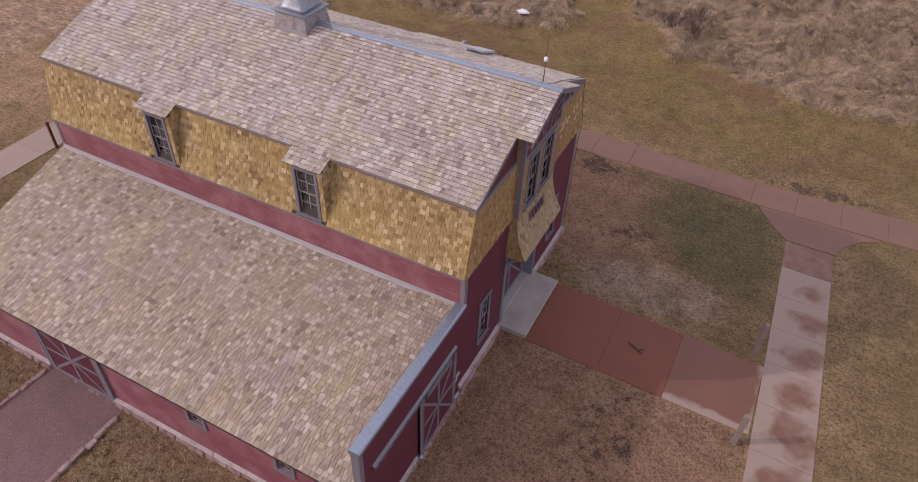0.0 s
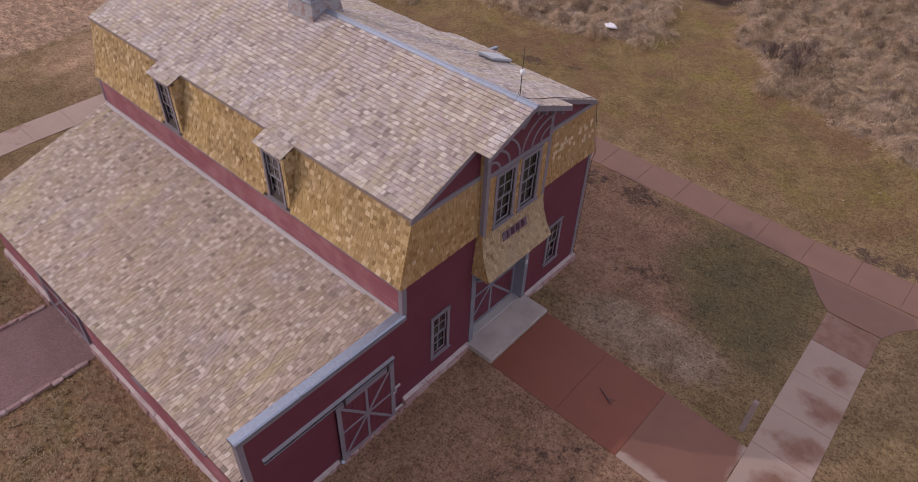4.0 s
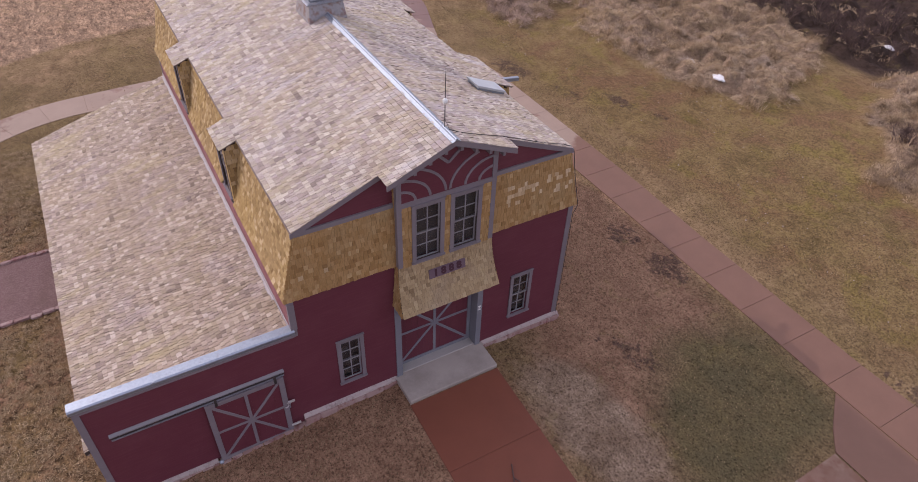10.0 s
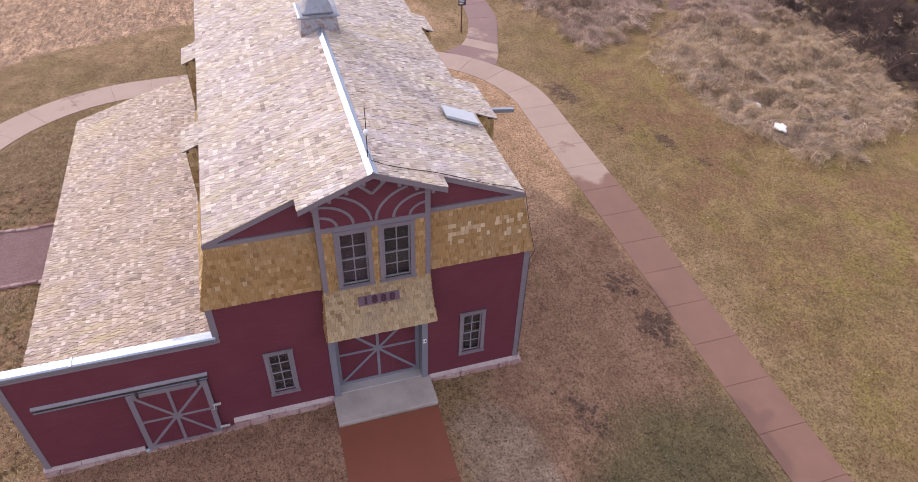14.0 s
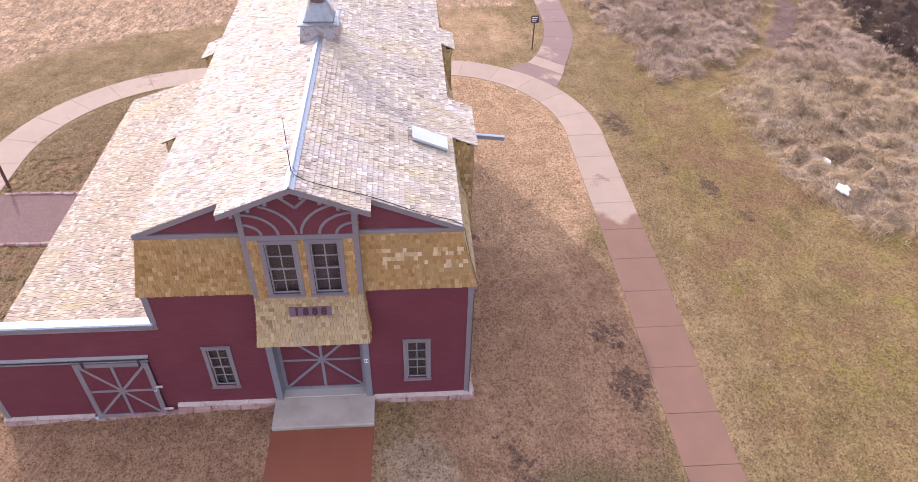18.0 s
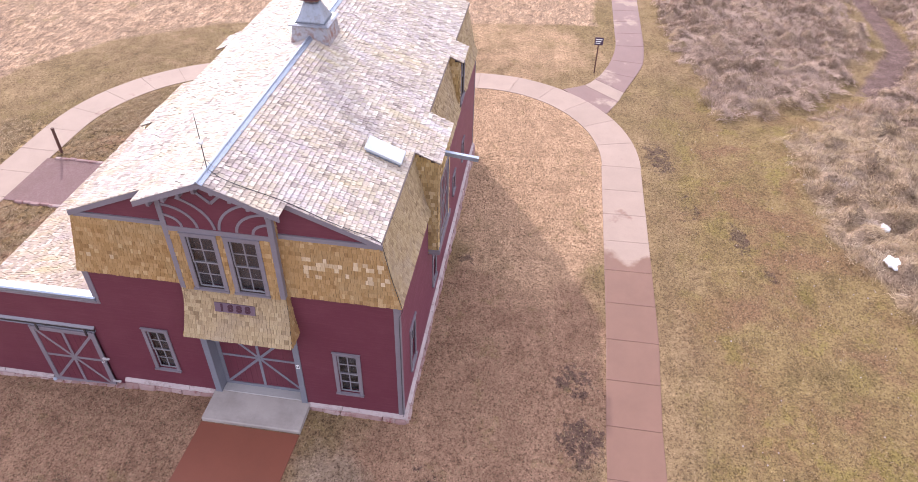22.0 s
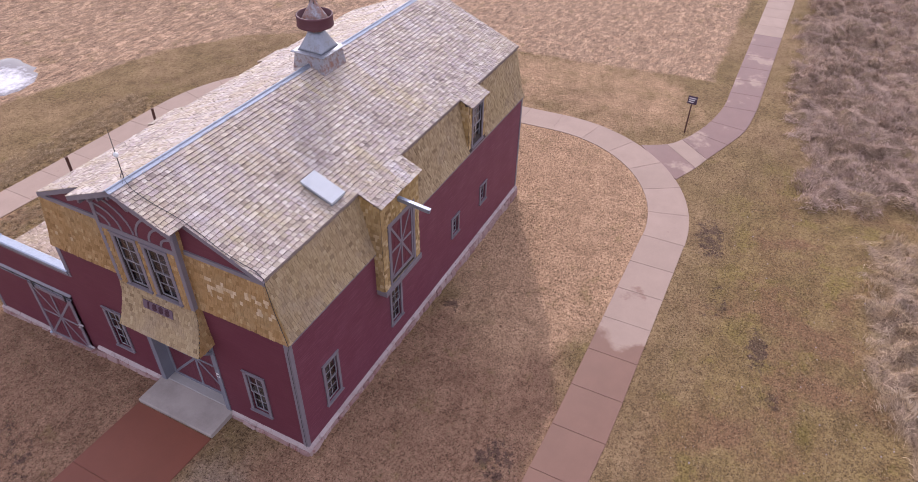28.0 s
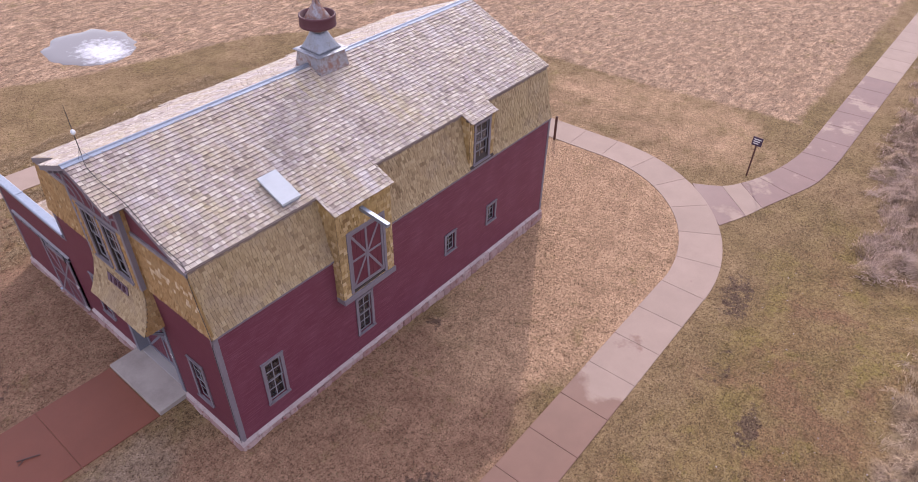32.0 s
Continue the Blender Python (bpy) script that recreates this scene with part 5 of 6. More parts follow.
for sgn in (-1, 1):
    shingles(hood, lambda s: (flare_y(s) + 0.003, 3.52 + s * 0.935), HOOD, lambda s: [(FRONT + 0.01, bell(s)[0] - 0.01)], (1, 0, 0), (0, sgn, 0), (0, YC, 0), honey_one, honey_many, lambda u, s: False, 42 + sgn, widths=(0.08, 0.10, 0.12, 0.14), gap=0.006)
    part(Geo().beam((FRONT + 0.05, YC + sgn * 1.36, 3.05), (BAY_F - 0.05, YC + sgn * 1.36, 3.47), 0.07, 0.09), "bracket", grey_blue, barn)
# date board
dx0, dx1 = bell(plate_s[0])[0], bell(plate_s[1])[0]
g = Geo().loft([[(dx0 + k, y, PLATE[2]), (dx1 + k, y, PLATE[3]), (dx1 - 0.02 + k, y, PLATE[3]), (dx0 - 0.02 + k, y, PLATE[2])] for y, k in ((PLATE[0], 0.045), (PLATE[1], 0.045))])
board = part(g, "date_board", board_mat, barn, "mauve date board with red numerals")
tilt = math.degrees(math.atan2(dx0 - dx1, PLATE[3] - PLATE[2]))
for k, digit in enumerate("1888"):
    font = bpy.data.curves.new("numeral", "FONT")
    font.body, font.size, font.align_x, font.align_y, font.extrude, font.offset = digit, 0.30, "CENTER", "CENTER", 0.008, 0.015
    font.materials.append(numeral_mat)
    num = new("numeral", font)
    num.parent = board
    num.matrix_basis = Matrix.Translation(((dx0 + dx1) / 2 + 0.052, 16.345 + 0.245 * (k - 1.5), (PLATE[2] + PLATE[3]) / 2)) @ pose(0, 0, 0, 0, -tilt, 0) @ pose(0, 0, 0, 90, 0, 90)

# ---- dormers on the skirts ----
def dormer(sgn, x0, x1, face, z0, win, wood, seed, foot=None):
    """A shingled box standing out of the skirt under the roof: its front wall, cheeks and window."""
    y = YC + sgn * face
    zt = lambda d: RIDGE_Z - 0.10 - d * PITCH
    at = zt(face)
    g = Geo()
    wall_boxes(g, "y", min(y, y - sgn * 0.1), max(y, y - sgn * 0.1), x0, x1, z0, at, [inner(win, 0.10)])
    one, many = wood
    # added dark sheet that stands in for the shade inside the dormer
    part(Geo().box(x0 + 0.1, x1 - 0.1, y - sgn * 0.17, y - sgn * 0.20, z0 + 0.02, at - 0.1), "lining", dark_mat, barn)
    box = part(g, "dormer", deck_mat, barn, "shingled dormer under the roof edge")
    shingles(box, lambda s: (face + 0.003, z0 + s), at - z0, lambda s: [r for r in (runs(x0, x1, [(win[0], win[1])]) if win[2] < z0 + s < win[3] else [(x0, x1)]) if r[1] - r[0] > 0.02], (1, 0, 0), (0, sgn, 0), (0, YC, 0), one, many, lambda u, s: False, seed)
    for x, o in ((x0, -1), (x1, 1)):
        g = Geo()
        lo = HALF - 0.05 if foot is None else foot
        g.loft([[(xx, YC + sgn * lo, z0), (xx, y - sgn * 0.1, z0), (xx, y - sgn * 0.1, at), (xx, YC + sgn * 3.9, zt(3.9))] for xx in (x - o * 0.08, x)])
        part(g, "cheek", deck_mat, box)

        def sh(s):
            reach = min(face, (RIDGE_Z - 0.07 - z0 - s) / PITCH)
            ends = sorted((YC + sgn * (hump(max(0, z0 + s - SKIRT_Z))[0] - 0.1), YC + sgn * reach))
            return [tuple(ends)] if reach > 3.98 else []

        shingles(box, lambda s: (0.003, z0 + s), zt(4.0) - z0, sh, (0, 1, 0), (o, 0, 0), (x, 0, 0), one, many, lambda u, s: False, seed + 1)
    return box


for k, x in enumerate((-10.22, -15.97)):
    w = (x - 1.06, x - 0.19, 5.06, 6.82)
    dormer(-1, x - 1.25, x, 4.50, 4.97, w, (amber_one, amber_many), 50 + k)
    window("y", YC - 4.51, -1, *w, case=0.10, label=WIN)
w = (-17.80, -16.83, 5.08, 6.80)
dormer(1, -18.02, -16.61, 4.50, 5.02, w, (amber_one, amber_many), 56)
window("y", YC + 4.51, 1, *w, case=0.10, label=WIN)

# ---- the hay bay, with its loading door and hoist beam ----
HD = (-11.92, -10.30, 3.50, 5.95)
hay = dormer(1, *HAY, 4.80, 3.30, (HD[0], HD[1], HD[2], HD[3]), (amber_one, amber_many), 61, foot=HALF)
tagged(hay, "shingled hay bay with a red loading door")
star_door("y", YC + 4.76, 1, HD[0] + 0.08, HD[1] - 0.08, HD[2] + 0.1, HD[3] - 0.1, "loading_door", "closed red loading door with grey star bracing", rail=0.10, thin=0.08)
at = frame_axes("y", YC + 4.81, 1)
for bx in ((HD[0], HD[1], 0, 0.04, HD[3] - 0.11, HD[3]), (HD[0], HD[0] + 0.10, 0, 0.038, HD[2], HD[3] - 0.11), (HD[1] - 0.10, HD[1], 0, 0.038, HD[2], HD[3] - 0.11)):
    part(bar(Geo(), at, *bx), "casing", grey, hay)
part(Geo().box(HAY[0] - 0.03, HAY[1] + 0.03, YC + HALF + 0.02, YC + 4.88, 3.24, 3.44), "sill_board", grey, hay)
part(Geo().beam((-10.98, YC + 4.7, 6.57), (-11.06, YC + 5.9, 6.38), 0.13, 0.13), "hoist_beam", zinc, barn, "zinc clad hoist beam over the loading door")

# ---- the wing ----
g = Geo()
wing_front = WING_Y, YC - HALF
WD = (9.25, 11.38, -0.16, 2.40)
wall_boxes(g, "x", -5.83, FRONT, *wing_front, -0.1, 3.86, [(WD[0] + 0.1, WD[1] - 0.1, -0.1, 2.3)])
wf = part(g, "wall", red, barn, "red clapboard false front of the wing")
clapboards(wf, "x", FRONT, 1, WING_Y + 0.12, YC - HALF, -0.014, 0.338, [(WD[0], WD[1], -0.2, 2.36)])
part(Geo().box(-5.80, -5.70, WD[0], WD[1], -0.1, 2.3), "wall_lining", dark_mat, barn)
LD = (-18.1, -15.15, -0.62, 1.82)
WW = [(-11.72, -10.98, 0.92, 1.8), (-8.55, -7.85, 0.92, 1.8)]
g = Geo()
wall_boxes(g, "y", WING_Y, WING_Y + 0.16, BACK, -5.83, -0.6, 2.0, [(LD[0] + 0.1, LD[1] - 0.1, -0.6, 1.72)] + [inner(q, 0.09) for q in WW])
wl = part(g, "wall", red_faded, barn, "faded red clapboard outer wall of the wing")
clapboards(wl, "y", WING_Y, -1, BACK + 0.1, -5.85, -0.40, 1.95, WW + [LD], red_faded)
part(Geo().box(LD[0], LD[1], WING_Y + 0.17, WING_Y + 0.22, -0.6, 1.9), "wall_lining", dark_mat, barn)
g = Geo().loft([[(x, WING_Y + 0.16, -0.6), (x, YC - HALF, -0.6), (x, YC - HALF, 3.65), (x, WING_Y + 0.16, 2.0)] for x in (BACK, BACK + 0.16)])
part(g, "wall", red, barn, "red end wall of the wing")
star_door("y", WING_Y - 0.02, -1, LD[0] + 0.14, LD[1] - 0.14, LD[2] + 0.04, LD[3], "door", "closed red wing door with grey star bracing", rail=0.14, thin=0.10)
at = frame_axes("y", WING_Y - 0.02, -1)
for bx in ((LD[0], LD[0] + 0.14, 0, 0.07, LD[2], LD[3]), (LD[1] - 0.14, LD[1], 0, 0.07, LD[2], LD[3])):
    part(bar(Geo(), at, *bx), "casing", grey, barn)
for q in WW:
    window("y", WING_Y - 0.02, -1, *q, cols=2, rows=4, case=0.09, label="low wing window with grey casing")
# sliding door, its rail and hardware
sd = star_door("x", FRONT + 0.05, 1, *WD, "sliding_door", "red sliding door with grey star bracing on an iron rail", rail=0.15, thin=0.085)
part(Geo().box(FRONT + 0.02, FRONT + 0.085, 7.0, 11.42, 2.42, 2.465), "rail_guide", grey_blue, barn)
part(Geo().box(FRONT + 0.03, FRONT + 0.075, 7.0, 11.42, 2.475, 2.55), "door_rail", iron, barn, "long grey sliding door rail")
part(Geo().hexa([(FRONT + 0.02, 6.98, 2.59), (FRONT + 0.095, 6.98, 2.56), (FRONT + 0.095, 11.44, 2.56), (FRONT + 0.02, 11.44, 2.59), (FRONT + 0.02, 6.98, 2.64), (FRONT + 0.095, 6.98, 2.60), (FRONT + 0.095, 11.44, 2.60), (FRONT + 0.02, 11.44, 2.64)]), "rail_hood", muntin_mat, barn)
for k in range(7):
    part(Geo().box(FRONT + 0.02, FRONT + 0.12, 7.15 + 0.69 * k, 7.2 + 0.69 * k, 2.53, 2.57), "rail_bracket", iron, barn)
for y in (9.55, 11.15):
    part(Geo().box(FRONT + 0.11, FRONT + 0.135, y - 0.035, y + 0.035, 2.28, 2.56, 0.004), "hanger", iron, sd)
part(Geo().box(FRONT + 0.11, FRONT + 0.17, 11.36, 11.56, 1.28, 1.34, 0.01), "latch", flash_mat, sd, "pale metal latch")
ring = [(11.30 + 0.07 * math.sin(a), 1.22 + 0.11 * math.cos(a)) for a in (0.5, 1.2, 1.9, 2.6, -2.6 + 2 * math.pi)]
for (ya, za), (yb, zb) in zip(ring, ring[1:]):
    part(Geo().beam((FRONT + 0.145, ya, za), (FRONT + 0.145, yb, zb), 0.03, 0.03, (1, 0, 0)), "handle", flash_mat, sd, "pale curved pull")
part(Geo().box(FRONT + 0.10, FRONT + 0.16, 11.34, 11.62, 0.20, 0.25, 0.01), "floor_stop", flash_mat, sd, "pale metal stop")
part(Geo().beam((FRONT + 0.13, 11.42, 1.3), (FRONT + 0.13, 11.40, 1.05), 0.03, 0.03, (1, 0, 0)), "hasp", zinc, sd)
part(Geo().beam((FRONT + 0.06, 11.4, -0.12), (FRONT + 0.06, 11.68, -0.05), 0.06, 0.05), "stay_roller", zinc, barn)
part(Geo().lathe(FRONT + 0.12, 9.22, [(0.01, -0.17), (0.06, -0.16), (0.07, -0.1), (0.02, -0.05)], 10), "stay_roller", zinc, barn)
for bx in ((FRONT + 0.004, FRONT + 0.036, WING_Y, WING_Y + 0.13, -0.1, 3.84), (-5.84, FRONT + 0.036, WING_Y - 0.036, WING_Y, -0.3, 3.84)):
    part(Geo().box(*bx), "corner_board", grey, barn)
part(Geo().box(FRONT + 0.004, FRONT + 0.05, WING_Y + 0.13, YC - HALF + 0.02, 3.70, 3.84), "trim_board", grey, barn)
part(Geo().box(-5.64, FRONT + 0.035, YC - HALF, YC - HALF + 0.12, 3.7, 5.0), "corner_board", grey, barn)
# zinc coping in two lengths with a standing joint
for y0, y1 in ((6.43, 8.35), (8.37, 11.92)):
    ring = [(-5.88, 3.82), (-5.57, 3.82), (-5.56, 3.93), (-5.60, 3.965), (-5.86, 3.955), (-5.885, 3.93)]
    part(Geo().loft([[(x, y, z) for x, z in ring] for y in (y0, y1)]), "coping", zinc, barn, "dented zinc coping on the false front")
part(Geo().box(-5.885, -5.555, 8.33, 8.39, 3.83, 3.975), "coping_joint", zinc, barn)
# wing roof
w_len = math.hypot(YC - HALF - WING_EAVE_Y, WING_TOP - WING_EAVE_Z)
wca, wsa = (YC - HALF - WING_EAVE_Y) / w_len, (WING_TOP - WING_EAVE_Z) / w_len
g = Geo().loft([[(x, WING_EAVE_Y + 0.01, WING_EAVE_Z), (x, YC - HALF, WING_TOP), (x, YC - HALF, WING_TOP - 0.12), (x, WING_EAVE_Y + 0.01, WING_EAVE_Z - 0.12)] for x in (BACK - 0.05, -5.89)])
wing_roof = part(g, "roof", deck_mat, barn, "weathered cedar shingle roof of the wing")
shingles(wing_roof, lambda s: (-WING_EAVE_Y - s * wca, WING_EAVE_Z + 0.004 + s * wsa), w_len, lambda s: [(BACK - 0.06, -5.89)], (1, 0, 0), (0, -1, 0), (0, 0, 0), wing_one, wing_many, lambda u, s: u > -7.3, 71, step=0.1445, gap=0.017, ends=end_grain)
part(Geo().box(BACK, -5.9, YC - HALF - 0.05, YC - HALF - 0.022, WING_TOP - 0.02, WING_TOP + 0.13), "flashing_board", flash_mat, barn, "pale flashing board along the wall")
step_mesh = Geo().box(0, 0.275, 0, 0.085, 0, 0.006).data("flashing_step", flash_mat)
for k in range(52):
    m = Matrix(((1, 0, 0), (0, wca, wsa), (0, -wsa, wca))).transposed().to_4x4()
    s = w_len - 0.095 - 0.012 * (k % 3)
    m.translation = Vector((BACK + 0.1 + 0.285 * k, WING_EAVE_Y + s * wca - 0.036 * wsa, WING_EAVE_Z + s * wsa + 0.036 * wca))
    piece("flashing_step", step_mesh, wing_roof, m)
part(Geo().box(BACK, -5.9, WING_EAVE_Y + 0.05, WING_EAVE_Y + 0.09, WING_EAVE_Z - 0.15, WING_EAVE_Z - 0.02), "fascia", grey, barn)

# ---- stone footing: sloped pale ledge over hewn blocks ----
def footing(axis, plane, out, a, b, top, drop):
    """A ledge stone course and the rough blocks under it along one wall."""
    u = a
    while u < b - 0.05:
        ln = min(rnd.uniform(0.7, 1.25), b - u)
        g = Geo()
        prof = [(0, top + 0.02), (0.085, top - 0.03 + rnd.uniform(-0.01, 0.01)), (0.115, top - 0.06), (0.105, top - 0.115), (0, top - 0.12)]
        rings = []
        for k, w in enumerate((u + 0.004, u + ln * 0.33, u + ln * 0.66, u + ln - 0.004)):
            ring = []
            for d, z in prof:
                e = rnd.uniform(-0.016, 0.016) if d > 0.08 else 0
                ring.append((plane + out * (d + e), w, z + e * 0.5) if axis == "x" else (w, plane + out * (d + e), z + e * 0.5))
            rings.append(ring)
        g.loft(rings)
        part(g, "ledge_stone", ledge_mat, barn)
        u += ln
    u = a
    while u < b - 0.05:
        ln = min(rnd.uniform(0.28, 0.6), b - u)
        off = 0.03 + rnd.uniform(-0.02, 0.035)
        x, y = (plane + out * off, u + ln / 2) if axis == "x" else (u + ln / 2, plane + out * off)
        z = float(land(x, y)) - 0.18
        rough_block("footing_stone", quartzite, barn, x, y, z, 0.26 if axis == "x" else ln, ln if axis == "x" else 0.26, top - 0.10 - z, rnd.uniform(-0.05, 0.05), int(u * 77 + plane * 13))
        u += ln


footing("x", FRONT + 0.01, 1, 11.75, 14.76, 0.34, 0)
footing("x", FRONT + 0.01, 1, 17.86, YC + HALF + 0.1, 0.34, 0)
footing("y", YC + HALF + 0.01, 1, BACK, FRONT + 0.12, 0.30, 0)
footing("x", FRONT - 0.02, 1, WING_Y - 0.1, 9.15, -0.06, 0)
footing("y", WING_Y, -1, BACK, LD[0], -0.34, 0)
footing("y", WING_Y, -1, LD[1], FRONT + 0.05, -0.34, 0)
u = 9.2
while u < 11.7:
    rough_block("footing_stone", quartzite, barn, FRONT + 0.08, u + 0.15, float(land(-5.6, u)) - 0.1, 0.3, 0.3, 0.13, 0.1, int(u * 50))
    u += 0.31
u = LD[0]
while u < LD[1]:
    rough_block("footing_stone", quartzite, barn, u + 0.2, WING_Y - 0.02, -0.85, 0.4, 0.3, 0.25, 0, int(u * 40))
    u += 0.41

# ---- porch step ----
g = Geo()
sec = [(-6.05, 0.05), (-4.60, 0.02), (-4.575, 0.255), (-4.60, 0.285), (-5.5, 0.30), (-6.05, 0.305)]
g.loft([[(x, y, z) for x, z in sec] for y in (14.76, 17.86)])
part(Geo().box(FRONT - 0.40, FRONT - 0.02, 15.0, 17.62, 0.29, 0.325, 0.008), "threshold", sill_mat, barn, "pale concrete threshold under the door")
tagged(shell(g, "porch_slab", porch_mat), "grey concrete ramp slab at the barn door", "step", kind="structure")

# ---- ventilator on the ridge ----
CX = -14.05
vent = thing("roof_ventilator", (CX, YC, 8.5), "rust-stained zinc roof ventilator with a maroon wind band", "ventilator")
sq = lambda h, z: [(CX - h, YC - h, z), (CX + h, YC - h, z), (CX + h, YC + h, z), (CX - h, YC + h, z)]
part(Geo().loft([sq(0.66, 8.35), sq(0.64, 8.6), sq(0.56, 9.18)]), "base", zinc_base, vent, "rust-streaked sheet metal base")
part(Geo().loft([sq(0.60, 9.17), sq(0.66, 9.195), sq(0.665, 9.22), sq(0.60, 9.245)]), "flange", zinc_dull, vent)
rings = []
for k in range(9):
    t = k / 8
    half, z = 0.50 - 0.24 * t ** 0.75 + 0.02 * math.sin(math.pi * t), 9.24 + 0.62 * t
    ring = []
    for i in range(24):
        a = 2 * math.pi * i / 24 + math.pi / 4
        c, s = math.cos(a), math.sin(a)
        flat = half / max(abs(c), abs(s))
        r = flat * (1 - t) + half * t
        ring.append((CX + r * c, YC + r * s, z))
    rings.append(ring)
part(Geo().loft(rings), "throat", zinc_dull, vent, "zinc throat narrowing from square to round", True)
part(Geo().lathe(CX, YC, [(0.26, 9.85), (0.27, 9.87), (0.27, 10.08), (0.25, 10.1)], 24), "neck", zinc_old, vent)
part(Geo().lathe(CX, YC, [(0.56, 10.02), (0.60, 10.02), (0.615, 10.06), (0.60, 10.10), (0.60, 10.32), (0.615, 10.36), (0.60, 10.40), (0.56, 10.40), (0.565, 10.2)], 32), "wind_band", band_mat, vent, "maroon painted wind band", True)
part(Geo().lathe(CX, YC, [(0.50, 10.12), (0.50, 10.16), (0.20, 10.62), (0.10, 10.78), (0.07, 10.95), (0.01, 10.97)], 28), "cone", zinc_old, vent, "tarnished cone", True)
for k in range(4):
    a = math.pi / 4 + k * math.pi / 2
    part(Geo().beam((CX + 0.58 * math.cos(a), YC + 0.58 * math.sin(a), 10.2), (CX + 0.26 * math.cos(a), YC + 0.26 * math.sin(a), 9.98), 0.03, 0.012), "strut", iron, vent)
    part(Geo().beam((CX + 0.12 * math.cos(a), YC + 0.12 * math.sin(a), 10.72), (CX + 0.03 * math.cos(a), YC + 0.03 * math.sin(a), 11.2), 0.02, 0.012, (1, 0.2, 0)), "finial_strut", iron, vent)

# ---- lightning rod, its cable, and the roof hatch ----
rod = thing("lightning_rod", (-5.66, YC, RIDGE_Z), "thin lightning rod with a pale glass ball on the ridge", "lightning rod")
part(Geo().lathe(-5.66, YC, [(0.012, RIDGE_Z), (0.011, 9.6), (0.007, 10.2), (0.001, 10.42)], 8), "shaft", iron, rod)
part(Geo().lathe(-5.66, YC, [(0.02, 9.52), (0.055, 9.56), (0.065, 9.60), (0.055, 9.64), (0.02, 9.68)], 14), "ball", white_mat, rod, "pale glass ball", True)
for a in (0.5, 2.6, 4.7):
    part(Geo().beam((-5.66 + 0.16 * math.cos(a), YC + 0.16 * math.sin(a), RIDGE_Z + 0.0), (-5.66, YC, RIDGE_Z + 0.30), 0.006, 0.006), "leg", iron, rod)


def cable(points, r=0.007):
    g = Geo()
    for a, b in zip(points, points[1:]):
        g.beam(a, b, r * 2, r * 2)
    return g


on_roof = lambda x, d: (x, YC + d, RIDGE_Z - abs(d) * PITCH + 0.035)
run = [on_roof(-5.64, 0.02)] + [on_roof(-5.56 + 0.14 * math.sin(k * 0.9) * 0.3 - 0.012 * k, 0.35 * k) for k in range(1, 12)] + [on_roof(-5.66, 4.1), (-5.60, YC + 4.17, 7.05), (-5.57, YC + 4.35, 6.1), (-5.54, YC + 4.62, 5.0), (-5.56, YC + 4.5, 4.7), (-5.57, YC + 4.49, 0.3)]
part(cable(run), "cable", iron, rod, "dark earth cable down the roof edge")
hatch = thing("roof_hatch", (-9.22, 19.8, 7.4), "pale sheet metal roof hatch", "roof hatch")
rz = lambda y: RIDGE_Z - (y - YC) * PITCH
for name, e, lo, hi, mat in (("curb", 0.0, -0.06, 0.12, zinc), ("lid", 0.035, 0.10, 0.17, lid_mat)):
    x0, x1, y0, y1 = -9.52 - e, -8.93 + e, 19.30 - e, 20.26 + e
    part(Geo().hexa([(x0, y0, rz(y0) + lo), (x1, y0, rz(y0) + lo), (x1, y1, rz(y1) + lo), (x0, y1, rz(y1) + lo), (x0, y0, rz(y0) + hi), (x1, y0, rz(y0) + hi), (x1, y1, rz(y1) + hi), (x0, y1, rz(y1) + hi)]), name, mat, hatch)

# ---------- grounds: posts, sign, blocks ----------
def bollard(x, y, h=1.36, w=0.11):
    z = float(land(x, y))
    ob = thing("post", (x, y, z), "short brown wooden post at the path edge", "post", "path posts")
    part(Geo().box(x - w / 2, x + w / 2, y - w / 2, y + w / 2, z - 0.05, z + h, 0.012), "shaft", post_mat, ob)
    part(Geo().box(x - w / 2 - 0.012, x + w / 2 + 0.012, y - w / 2 - 0.012, y + w / 2 + 0.012, z + h, z + h + 0.03, 0.012), "cap", post_mat, ob)


for x, y in ((-28.43, 15.05), (-28.45, 17.45), (-18.7, 1.0), (-13.25, 1.0)):
    bollard(x, y)
sx, sy = -31.46, 26.9
sz = float(land(sx, sy))
sign = thing("path_sign", (sx, sy, sz), "small dark sign on a thin post in the grass", "sign")
part(Geo().box(sx - 0.035, sx + 0.035, sy - 0.035, sy + 0.035, sz - 0.05, sz + 1.95, 0.006), "post", post_mat, sign)
face = part(Geo().box(sx + 0.036, sx + 0.066, sy - 0.24, sy + 0.24, sz + 1.75, sz + 2.2, 0.008), "panel", sign_mat, sign)
for k in range(3):
    part(Geo().box(sx + 0.066, sx + 0.07, sy - 0.18, sy + 0.18 - 0.05 * k, sz + 2.06 - 0.11 * k, sz + 2.11 - 0.11 * k), "lettering_bar", white_mat, face)
